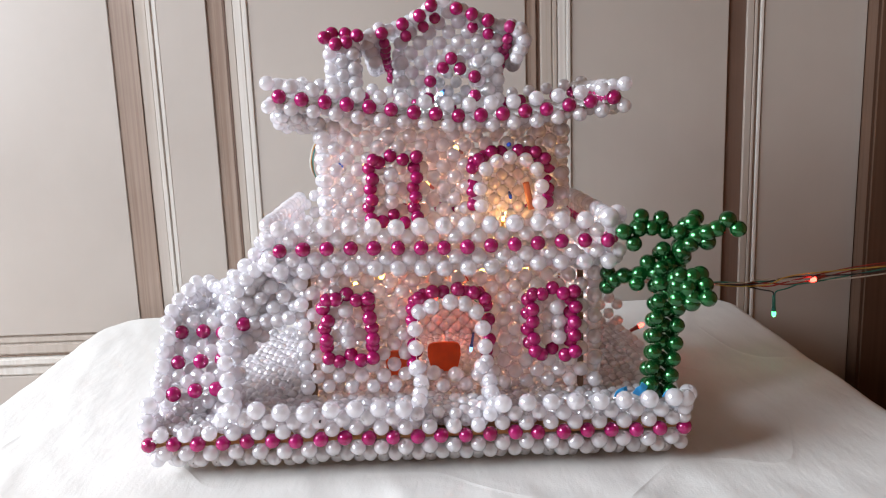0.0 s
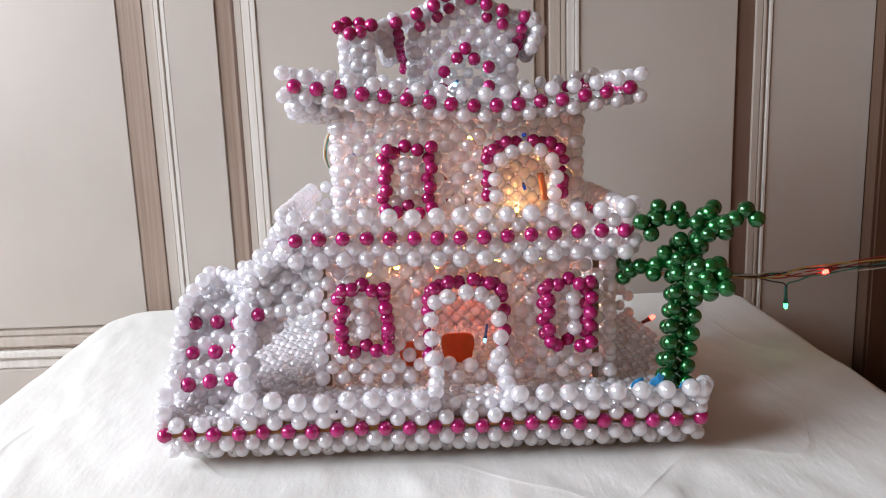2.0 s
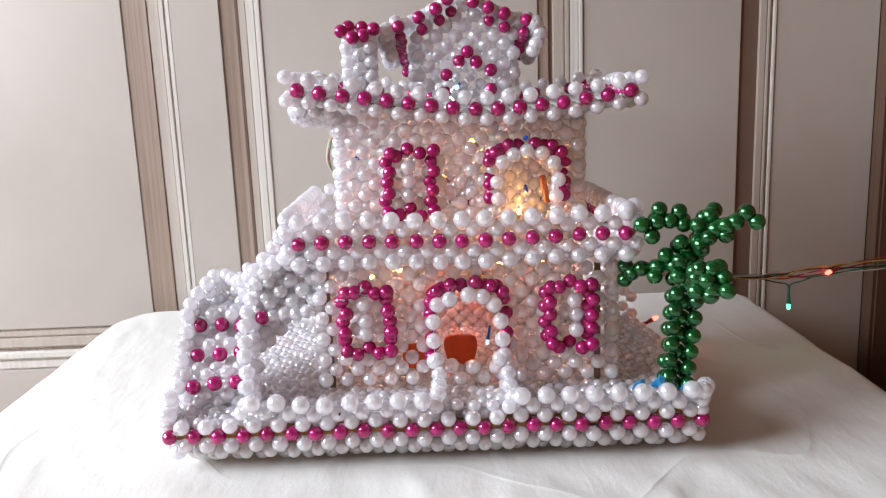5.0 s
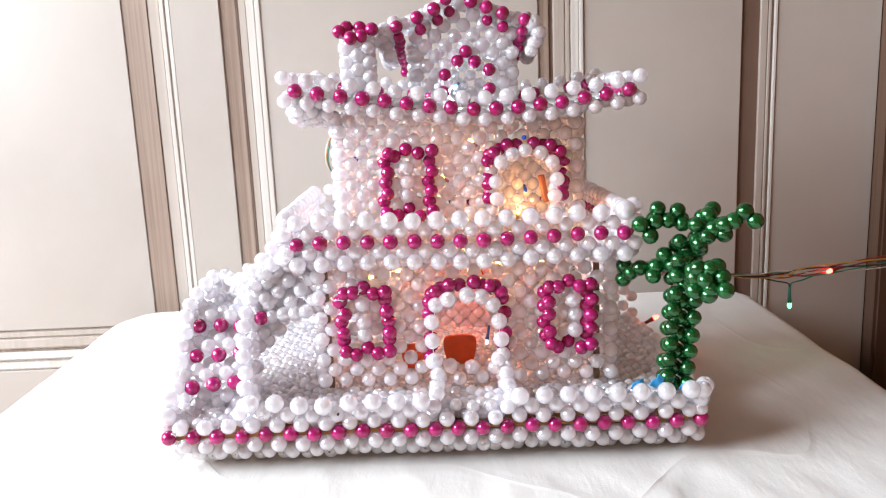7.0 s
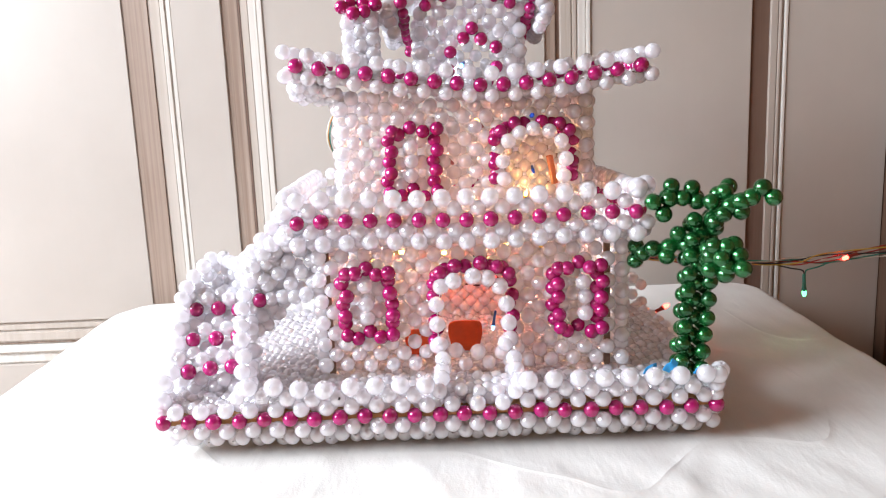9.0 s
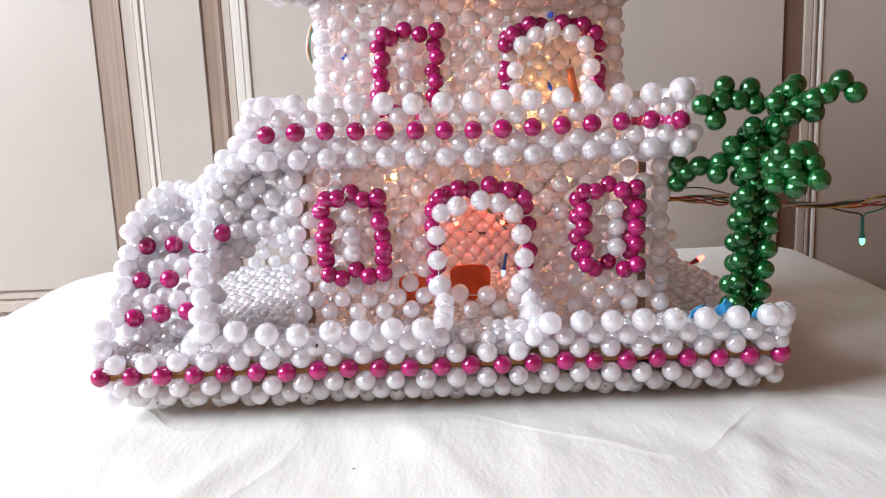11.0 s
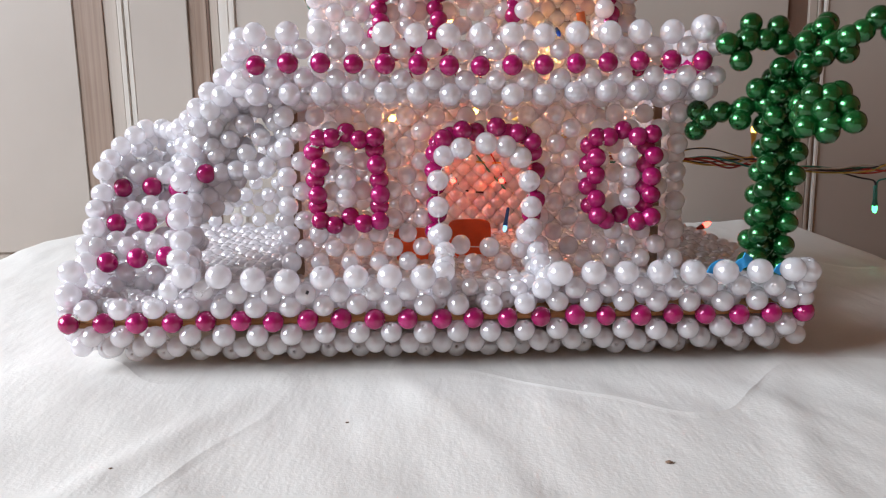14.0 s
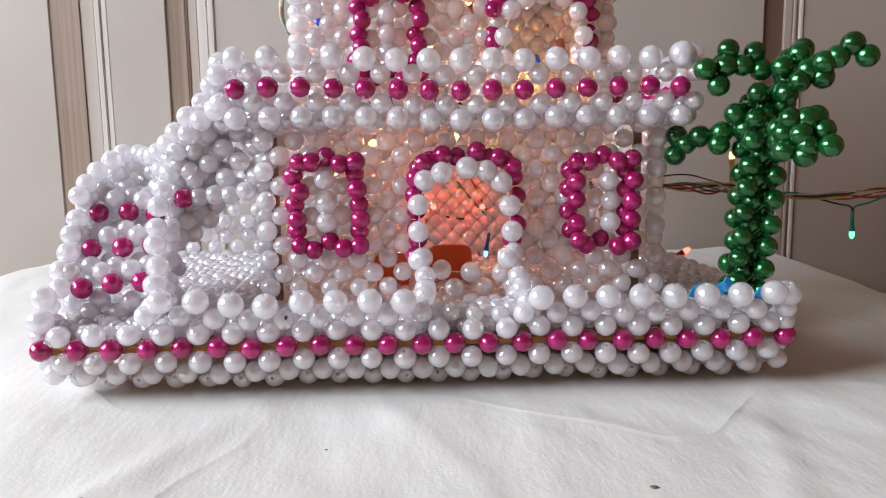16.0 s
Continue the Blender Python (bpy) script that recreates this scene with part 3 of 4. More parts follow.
RP = {0.5: (PEARL, D * 1.02), 1.0: (PINK, D * 1.05), 1.5: (PEARL, D * 1.06)}
RU, RX, RY = 0.0129, -0.0800, 0.068
weave("roof_front", house, roof_rim(lambda s: Vector((RX + RU * s, RY, 0))), 16, 2, lambda k, i, j, s, t: RP.get(t), "white bead roof rim with a magenta bead line")
weave("roof_side", house, roof_rim(lambda s: Vector((0.1215, 0.0755 + A * s, 0))), 10, 2, lambda k, i, j, s, t: RP.get(t))
weave("roof_side", house, roof_rim(lambda s: Vector((-0.0760, 0.0770 + A * s, 0))), 10, 2, lambda k, i, j, s, t: (PEARL, D) if t in RP else None)
weave("roof_back", house, lambda s, t: Vector((RX + RU * s, 0.203, roof_z(RX + RU * s) + 0.003 + 0.0124 * (t - 1))), 16, 2, lambda k, i, j, s, t: RP.get(t))
weave("roof_sheet", house, lambda s, t: Vector((RX + RU * s, 0.073 + A * t, roof_z(RX + RU * s) - 0.0045)), 16, 10, lambda k, i, j, s, t: (CLEAR, D * 0.95), "sheet of milky beads", stuff=True)


# strip that hangs under the roof's west end
weave("roof_fold", house, lambda s, t: Vector((-0.0785 + 0.0085 * s, 0.0790 + 0.008 * t, 0.1915 - 0.0012 * s - 0.0036 * t)), 3, 2, lambda k, i, j, s, t: (PEARL, D * 0.95), "white bead fold under the roof's edge")


def roof_card():
    bm = bmesh.new()
    n = 20
    for y in (0.0695, 0.201):
        for dz in (-0.0040, -0.0026):
            for i in range(n + 1):
                x = -0.0790 + 0.2000 * i / n
                bm.verts.new((x, y, roof_z(x) + dz))
    bm.verts.ensure_lookup_table()
    v, m = bm.verts, n + 1
    for i in range(n):
        bm.faces.new((v[i], v[i + 1], v[m + i + 1], v[m + i]))
        bm.faces.new((v[m + i], v[m + i + 1], v[3 * m + i + 1], v[3 * m + i]))
        bm.faces.new((v[i], v[2 * m + i], v[2 * m + i + 1], v[i + 1]))
    return bm


part("card", roof_card(), STICK, house, "brown card sheet inside the roof")


# chimney
def ring_place(cx, cy, side, z0, h, lean=0.0, deep=None):
    def place(s, t):
        k, f = int(s) % 4, s - int(s)
        c = [(-1, -1), (1, -1), (1, 1), (-1, 1)]
        p = [c[k][0] + (c[(k + 1) % 4][0] - c[k][0]) * f, c[k][1] + (c[(k + 1) % 4][1] - c[k][1]) * f]
        return Vector((cx + p[0] * side / 2 + lean * h * t, cy + p[1] * (deep or side) / 2, z0 + h * t))
    return place


weave("chimney", house, ring_place(-0.0397, 0.110, 0.0142, 0.1965, 0.0086), 4, 4, lambda k, i, j, s, t: None if (k == "v" and i == 4) else (PEARL, D * 1.03), "white bead chimney with a magenta bead crown")
string_of("chimney_crown", house, [(-0.0497, 0.106, 0.2366), (-0.0450, 0.110, 0.2386), (-0.0370, 0.110, 0.2388), (-0.0305, 0.106, 0.2369), (-0.0365, 0.101, 0.2335), (-0.0430, 0.100, 0.2328)], PINK, D * 1.0)

# attic with its gable
G = 0.0122


def attic_pick(kind, i, j, s, t):
    x, z = -0.0035 + G * s, 0.190 + G * t
    if 0.0150 < x < 0.0400 and z < 0.2155:
        return None
    top = 0.2560 - abs(x - 0.025) * 0.50
    return (PEARL, D * 1.08) if z < top else None


weave("attic_front", house, flat((-0.0035, 0.122, 0.190), (G, 0, 0), (0, 0, G)), 5, 5, attic_pick, "white bead gable")
weave("attic_side", house, flat((-0.0060, 0.126, 0.190), (0, G, 0), (0, 0, G)), 4, 3, lambda k, i, j, s, t: (PEARL, D))
weave("attic_side", house, flat((0.0580, 0.126, 0.190), (0, G, 0), (0, 0, G)), 4, 3, lambda k, i, j, s, t: (PEARL, D))
weave("attic_back", house, flat((-0.0035, 0.176, 0.190), (G, 0, 0), (0, 0, G)), 5, 3, lambda k, i, j, s, t: (CLEAR, D))


def gable_line(side):
    """The eave's bow from the low corner to the peak."""
    lo, hi = ((-0.0147, 0.2388), (0.0182, 0.2548)) if side < 0 else ((0.0646, 0.2394), (0.0312, 0.2530))
    return lambda f: (lo[0] + (hi[0] - lo[0]) * f, lo[1] + (hi[1] - lo[1]) * f ** 1.25)


for side in (-1, 1):
    g = gable_line(side)
    front = [(g(f)[0], 0.112, g(f)[1]) for f in (0.0, 0.40, 0.71, 0.97)]
    string_of("gable_trim", house, front, PINK, D * 1.02, "magenta bead edge")
    string_of("gable_trim", house, [(x - side * 0.0015 if side < 0 else x + 0.0005, 0.1185, z - 0.0075) for x, y, z in (front[1:] if side < 0 else front[1:3])], PINK, D * 0.9)
    weave("gable_roof", house, lambda s, t, g=g: Vector((g(s / 4)[0], 0.1165 + G * t, g(s / 4)[1] + 0.0008)), 4, 5, lambda k, i, j, s, t: (PEARL, D))
    ex = -0.0222 if side < 0 else 0.0712
    string_of("eave_roll", house, [(ex + side * dx, 0.1135, z) for dx, z in ((-0.0055, 0.2412), (0.0000, 0.2385), (0.0018, 0.2325), (-0.0004, 0.2262), (-0.0026, 0.2205))], PEARL, D * 1.05)
    string_of("eave_roll", house, [(ex - side * 0.0005 * i, 0.114 + 0.0062 * i, 0.2375 - 0.0020 * i) for i in range(9)], PEARL, D * 1.3)
    string_of("eave_roll", house, [(ex + side * (0.0028 - 0.0004 * i), 0.117 + 0.0062 * i, 0.2318 - 0.0019 * i) for i in range(8)], PEARL, D * 1.25)
    string_of("eave_roll", house, [(ex - side * (0.0075 + 0.0004 * i), 0.117 + 0.0062 * i, 0.2330 - 0.0030 * i) for i in range(8)], PINK, D * 0.85)
string_of("ridge", house, [(0.0250, 0.116 + 0.0095 * i, 0.2572) for i in range(6)], PEARL, D * 1.05)
string_of("attic_doorway", house, [(0.0130, 0.118, 0.1975), (0.0138, 0.1155, 0.2087), (0.0232, 0.1155, 0.2165), (0.0275, 0.115, 0.2226), (0.0334, 0.1155, 0.2165), (0.0415, 0.1155, 0.2097), (0.0426, 0.117, 0.1994)], PINK, D, "magenta bead arch")


# windows and doorways sewn on the walls
def zigzag(p, q, n, across, deep, phase=0):
    """n points from p to q that sway to both sides by across and back and forth by deep."""
    p, q = Vector(p), Vector(q)
    side = (q - p).normalized().cross(Vector((0, 1, 0)))
    out = []
    for k in range(n):
        sign = 1 if (k + phase) % 2 else -1
        out.append(p.lerp(q, k / (n - 1)) + side * across * sign + Vector((0, deep * sign, 0)))
    return out


def window_frame(x0, x1, z0, z1, y, sway, bar, lean=0.0, beads=7):
    """Two swaying columns and two swaying rows of magenta beads round a column of white ones."""
    left, right, ends = sway
    for x, amount in ((x0, left), (x1, right)):
        string_of("window_frame", house, zigzag((x, y, z0), (x + lean, y, z1), beads, amount, 0.0020), PINK, D * 1.0, "magenta bead window frame")
    for z, o in ((z0, -0.0008), (z1, 0.0008)):
        w = x1 - x0
        string_of("window_frame", house, zigzag((x0 + 0.25 * w, y, z + o), (x0 + 0.76 * w, y, z + o), 3, ends, 0.0018), PINK, D * 1.0)
    string_of("window_bar", house, [(bar[0], y - 0.0002, bar[1] + bar[2] * k) for k in (-1, 0, 1)], PEARL, D * 1.03, "column of white beads")


window_frame(-0.0508, -0.0255, 0.0540, 0.0888, 0.0370, (0.0010, 0.0005, 0.0014), (-0.0390, 0.0722, 0.0088))
window_frame(0.0660, 0.0905, 0.0540, 0.0880, 0.0365, (0.0013, 0.0010, 0.0015), (0.0814, 0.0704, 0.0087), -0.0002, 9)
window_frame(-0.0255, 0.0018, 0.1275, 0.1630, 0.0820, (0.0015, 0.0012, 0.0015), (-0.0118, 0.1455, 0.0092), 0.0016)


def doorway(xm, half, z0, zs, top, y, big, posts, px, ph, ptop):
    """A white bead arch in front of a squarer magenta one that is two beads deep."""
    pts = [(xm - half - 0.0006 * (k % 2), y, z0 + (zs - z0) * k / (posts - 1)) for k in range(posts)]
    for k in range(1, 6):
        an = math.pi - math.pi * k / 6
        pts.append((xm + half * math.cos(an), y - 0.0005, zs + (top - zs) * math.sin(an) ** 0.65))
    pts += [(xm + half + 0.0006 * (k % 2), y, z0 + (zs - z0) * k / (posts - 1)) for k in range(posts - 1, -1, -1)]
    string_of("doorway_arch", house, pts, PEARL, big, "white bead arch")
    pp = []
    zp = zs + 0.003
    n = posts + 2
    for k in range(n):
        pp.append((px - ph + (0.0010 if k % 2 else 0), y + 0.006 + 0.002 * (k % 2), z0 + (zp - z0) * k / (n - 1)))
    for k in range(1, 13):
        an = math.pi - math.pi * k / 13
        c, d = math.cos(an), math.sin(an)
        grow = 1.04 if k % 2 else 0.97
        pp.append((px + ph * math.copysign(abs(c) ** 0.75, c), y + (0.0035 if k % 2 else 0.0065), zp + (ptop - zp) * grow * d ** 0.5))
    for k in range(n - 1, -1, -1):
        pp.append((px + ph - (0.0010 if k % 2 else 0), y + 0.006 + 0.002 * (k % 2), z0 + (zp - z0) * k / (n - 1)))
    string_of("doorway_trim", house, pp, PINK, D * 0.99, "magenta bead arch")


doorway(0.0192, 0.0187, 0.0480, 0.0708, 0.0860, 0.0315, D * 1.10, 3, 0.0200, 0.0216, 0.0910)
doorway(0.0604, 0.0178, 0.1333, 0.1432, 0.1613, 0.0785, D * 1.06, 2, 0.0605, 0.0235, 0.1650)

string_of("threshold", house, [(0.0091, 0.0395, 0.0412), (0.0218, 0.0395, 0.0406), (0.0346, 0.0395, 0.0403)], PEARL, D * 1.03, "row of white beads across the doorway")
string_of("threshold", house, [(0.0030, 0.0400, 0.0345), (0.0152, 0.0395, 0.0341), (0.0285, 0.0395, 0.0334), (0.0395, 0.0400, 0.0340)], PEARL, D)

# low rails from the fence to the doorway
string_of("path_rail", house, [(-0.0004, 0.0320, 0.0480), (0.0023, 0.0260, 0.0417), (0.0020, 0.0170, 0.0386), (0.0010, 0.0080, 0.0378)], PEARL, D * 1.06)
string_of("path_rail", house, [(0.0396, 0.0320, 0.0497), (0.0403, 0.0260, 0.0412), (0.0415, 0.0160, 0.0365), (0.0425, 0.0065, 0.0350)], PEARL, D * 1.06)
for x0, x1 in ((0.0000, 0.0010), (0.0430, 0.0410)):
    string_of("path_rail", house, [Vector((x0, 0.004, 0.0315)).lerp(Vector((x1, 0.0335, 0.0335)), f) for f in (0.0, 0.3, 0.6, 0.9)], PEARL, D)
# loose net of beads on the path in front of the doorway
weave("path_net", house, lambda s, t: Vector((0.0065 + 0.0098 * s, 0.0075 + 0.0098 * t, 0.0296 + 0.0008 * math.sin(2.3 * s + 1.7 * t))), 3, 2, lambda k, i, j, s, t: (CLEAR, 0.0074), "net of small milky beads")

# ---- the staircase ----
for i in range(3):
    y, z = 0.0265 + 0.0143 * i, 0.0404 + 0.0132 * i
    x = -0.1366 - 0.0005 * i
    string_of("step", house, [(x + 0.0120 * k, y, z + 0.0006 * k) for k in range(3)], PINK, D * 1.04, "step edged with magenta beads")
    string_of("step", house, [(x - 0.0060 + 0.0120 * k, y + 0.0035, z - 0.0064) for k in range(4)], CLEAR, D)
    string_of("step", house, [(x - 0.0060 + 0.0120 * k, y + 0.0030, z + 0.0060) for k in range(4)], CLEAR, D)
    string_of("step", house, [(x + 0.0120 * k, y + 0.0080, z + 0.0070) for k in range(3)], CLEAR, D)
    string_of("step", house, [(x + 0.0120 * k, y + 0.0040, z - 0.0115) for k in range(3)], CLEAR, D)


def along(path):
    """A point at s cells along a smooth path, by its length."""
    pts = smooth_path(path, 20)
    cum = [0.0]
    for p, q in zip(pts[:-1], pts[1:]):
        cum.append(cum[-1] + (q - p).length)

    def at(d):
        d = min(max(d, 0.0), cum[-1])
        for i in range(len(cum) - 1):
            if d <= cum[i + 1]:
                return pts[i].lerp(pts[i + 1], (d - cum[i]) / max(1e-9, cum[i + 1] - cum[i]))
        return pts[-1]
    return at, cum[-1]


def rail_of(path, step, d, mat=None, shift=(0, 0, 0), start=0.0):
    at, total = along(path)
    n = int((total - start) / step) + 1
    return string_of("stair_rail", house, [at(start + step * i) + Vector(shift) for i in range(n)], mat or PEARL, d, "white bead stair rail")


OUTER = [(-0.1457, 0.024, 0.0398), (-0.1458, 0.032, 0.0490), (-0.1448, 0.042, 0.0602), (-0.1444, 0.048, 0.0690), (-0.1450, 0.053, 0.0780), (-0.1407, 0.061, 0.0831), (-0.1372, 0.069, 0.0894), (-0.1305, 0.082, 0.0926), (-0.1210, 0.071, 0.0915), (-0.1130, 0.059, 0.0932), (-0.1030, 0.047, 0.1010), (-0.0960, 0.045, 0.1082), (-0.0897, 0.050, 0.1157), (-0.0840, 0.046, 0.1225)]
INNER = [(-0.1045, 0.009, 0.0350), (-0.1048, 0.014, 0.0425), (-0.1058, 0.026, 0.0570), (-0.1070, 0.034, 0.0665), (-0.1070, 0.042, 0.0775), (-0.1042, 0.047, 0.0867), (-0.1000, 0.045, 0.0950), (-0.0935, 0.042, 0.1020), (-0.0864, 0.040, 0.1076), (-0.0798, 0.034, 0.1113)]
rail_of(OUTER, 0.0089, D * 1.06)
rail_of(OUTER, 0.0089, D * 0.95, CLEAR, (0.0020, 0.0065, -0.0045), 0.0045)
rail_of(INNER, 0.0091, D * 1.06)
rail_of(INNER, 0.0091, D * 0.95, CLEAR, (0.0030, 0.0080, -0.0040), 0.0045)
outer_at, outer_len = along(OUTER)
weave("stair_side", house, lambda s, t: outer_at(0.016 + A * s) + Vector((0.001, 0.003, -0.0075 - A * t)), int((outer_len - 0.020) / A), 2, lambda k, i, j, s, t: (PEARL, D) if outer_at(0.016 + A * s).z - 0.0075 - A * t > 0.030 else None)
weave("stair_side", house, lambda s, t: outer_at(0.052 + A * s) + Vector((0.004, 0.007, -0.013 - A * t)), int((outer_len - 0.056) / A), 2, lambda k, i, j, s, t: (PEARL, D))
inner_at, inner_len = along(INNER)
weave("stair_side", house, lambda s, t: inner_at(0.004 + A * s) + Vector((0.003, 0.006, -0.004 - A * t)), 4, 2, lambda k, i, j, s, t: (PEARL, D) if inner_at(0.004 + A * s).z - 0.004 - A * t > 0.030 else None)
string_of("stair_side", house, [(-0.1013, 0.042, 0.0576), (-0.0955, 0.047, 0.0585), (-0.0907, 0.051, 0.0640), (-0.0880, 0.055, 0.0700)], CLEAR, D)
string_of("stair_side", house, [(-0.0985, 0.047, 0.0640), (-0.0940, 0.051, 0.0680), (-0.0905, 0.054, 0.0740)], CLEAR, D)
weave("landing", house, flat((-0.1385, 0.064, 0.0740), (A, 0, 0), (0, A, 0)), 3, 2, lambda k, i, j, s, t: (PEARL, D))
weave("upper_flight", house, flat((-0.1045, 0.053, 0.0755), (0.0085, 0, 0.0110), (0, A, 0)), 4, 3, lambda k, i, j, s, t: (PEARL, D))
string_of("stair_trim", house, [(-0.0985, 0.056, 0.0990), (-0.0925, 0.054, 0.1060), (-0.0875, 0.052, 0.1125)], PINK, D * 0.8)
string_of("flight_side", house, [(-0.0990, 0.0440, 0.0740), (-0.0930, 0.0465, 0.0745), (-0.0862, 0.0450, 0.0752), (-0.0800, 0.0460, 0.0750), (-0.0725, 0.0445, 0.0767)], [PINK, CLEAR, PEARL, CLEAR, PEARL], D * 1.04)
weave("flight_side", house, flat((-0.1010, 0.0475, 0.0815), (0.0128, 0, 0.0005), (0, 0, 0.0126)), 3, 3, lambda k, i, j, s, t: (CLEAR, D) if 0.0126 * t < 0.0085 + s * 0.0120 else None)
weave("flight_side", house, flat((-0.0980, 0.0570, 0.0760), (0.0130, 0, 0.0012), (0, 0, 0.0128)), 3, 3, lambda k, i, j, s, t: (PEARL, D) if 0.0128 * t < 0.0140 + s * 0.0115 else None)
weave("back_fence", house, flat((-0.1440, 0.183, 0.0480), (A, 0, 0), (0, 0, A)), 5, 2, lambda k, i, j, s, t: (CLEAR, D))



# knots and cut ends of the nylon thread
def knot(p, n, size):
    """A small tangle of thread with loose ends."""
    paths = []
    for _ in range(n):
        q = Vector(p)
        pts = [q.copy()]
        for _ in range(4):
            q = q + Vector((random.gauss(0, size), random.gauss(-0.1 * size, 0.5 * size), random.gauss(0, size)))
            pts.append(q.copy())
        paths.append(smooth_path(pts, 4))
    part("thread_knot", tube_mesh("thread_knot", paths, 0.00016, THREAD, 4), THREAD, house, "tangle of clear nylon thread")


for p, n, size in (((-0.1045, 0.0025, 0.0300), 9, 0.0011), ((-0.1400, -0.0035, 0.0262), 4, 0.0008), ((-0.1390, 0.012, 0.0300), 7, 0.0013), ((-0.1250, 0.013, 0.0300), 6, 0.0013),
                   ((-0.1045, 0.0420, 0.0930), 7, 0.0012), ((-0.0935, 0.0400, 0.1030), 6, 0.0012), ((-0.0770, 0.0240, 0.1150), 4, 0.0012), ((0.0430, 0.0050, 0.0400), 6, 0.0012),
                   ((0.0020, 0.0150, 0.0425), 5, 0.0011), ((0.1160, 0.0330, 0.1300), 6, 0.0014), ((-0.0505, 0.0330, 0.0855), 4, 0.0008), ((-0.0395, 0.0335, 0.0905), 4, 0.0008),
                   ((-0.0250, 0.0780, 0.1640), 4, 0.0008), ((0.0690, 0.0325, 0.0855), 4, 0.0008), ((-0.0900, -0.0040, 0.0345), 3, 0.0008), ((-0.0300, -0.0040, 0.0330), 3, 0.0008), ((0.0930, -0.0040, 0.0310), 3, 0.0008)):
    knot(p, n, size)
part("dark_seed", tube_mesh("dark_seed", [line((-0.0517, -0.0040, 0.0322), (-0.0512, -0.0040, 0.0334), 4)], 0.0006, WIRES["black"]), WIRES["black"], house, "tiny dark seed caught on the fence")

# ---- the beaded tree ----
tree = thing("beaded_palm_tree", "small palm tree woven from dark green metallic beads", "bead tree")


def trunk_string(dx, y, z0, n):
    string_of("trunk_string", tree, [(0.1350 + 0.078 * (z0 + 0.0095 * k - 0.0345) + dx, y, z0 + 0.0095 * k) for k in range(n)], GREEN, D * 1.05, "threaded green bead column", 0.0003, TREE_THREAD)


for dx, y, z0, n in ((-0.0058, 0.0160, 0.0385, 9), (0.0052, 0.0155, 0.0340, 10), (0.0000, 0.0205, 0.0330, 9), (-0.0052, 0.0255, 0.0350, 9), (0.0058, 0.0250, 0.0385, 9)):
    trunk_string(dx, y, z0, n)


def frond(points, d=D * 1.09):
    return string_of("frond", tree, points, GREEN, d, "threaded green bead frond", 0.0003, TREE_THREAD)


frond([(0.1468, 0.020, 0.1220), (0.1379, 0.020, 0.1241), (0.1301, 0.020, 0.1258), (0.1227, 0.020, 0.1252), (0.1147, 0.020, 0.1242), (0.1202, 0.019, 0.1178)])
frond([(0.1379, 0.023, 0.1255), (0.1351, 0.021, 0.1311)])
frond([(0.1227, 0.023, 0.1265), (0.1253, 0.022, 0.1322)])
frond([(0.1390, 0.018, 0.1050), (0.1329, 0.022, 0.1003), (0.1254, 0.026, 0.0993), (0.1183, 0.031, 0.0975), (0.1128, 0.035, 0.0943), (0.1103, 0.038, 0.0976), (0.1105, 0.039, 0.0893)])
frond([(0.1329, 0.024, 0.1003), (0.1287, 0.022, 0.1064)])
frond([(0.1254, 0.028, 0.0990), (0.1237, 0.024, 0.0942)])
frond([(0.1440, 0.014, 0.1150), (0.1473, 0.016, 0.1276), (0.1530, 0.016, 0.1313), (0.1492, 0.012, 0.1295)])
frond([(0.1430, 0.012, 0.1245), (0.1500, 0.006, 0.1228), (0.1552, 0.004, 0.1205), (0.1545, 0.002, 0.1256), (0.1590, 0.001, 0.1273), (0.1640, 0.000, 0.1322), (0.1685, -0.001, 0.1271)])
frond([(0.1440, 0.010, 0.1140), (0.1470, 0.006, 0.1190), (0.1530, 0.006, 0.1245)])
frond([(0.1400, 0.006, 0.1005), (0.1389, -0.004, 0.1047), (0.1446, -0.006, 0.1046), (0.1484, -0.005, 0.1052)])
frond([(0.1379, -0.003, 0.0992), (0.1415, -0.007, 0.0990), (0.1448, -0.008, 0.0948), (0.1500, -0.008, 0.1000), (0.1500, -0.014, 0.0949)])
frond([(0.1390, 0.004, 0.0960), (0.1376, -0.004, 0.0925), (0.1445, -0.007, 0.0906)])


def ribbon(name, pts, width, mat, thick=0.0006):
    pts = [Vector(p) for p in pts]
    verts, faces = [], []
    for i, p in enumerate(pts):
        d = (pts[min(i + 1, len(pts) - 1)] - pts[max(i - 1, 0)]).normalized()
        side = d.cross(Vector((0.2, -1, 0.2))).normalized()
        nrm = d.cross(side).normalized()
        for a, b in ((-1, -1), (1, -1), (1, 1), (-1, 1)):
            verts.append(p + side * a * width / 2 + nrm * b * thick / 2)
    for i in range(len(pts) - 1):
        for k in range(4):
            k2 = (k + 1) % 4
            faces.append((i * 4 + k, i * 4 + k2, i * 4 + 4 + k2, i * 4 + 4 + k))
    e = 4 * (len(pts) - 1)
    faces += [(3, 2, 1, 0), (e, e + 1, e + 2, e + 3)]
    return mesh_from(name, verts, faces, mat, False)


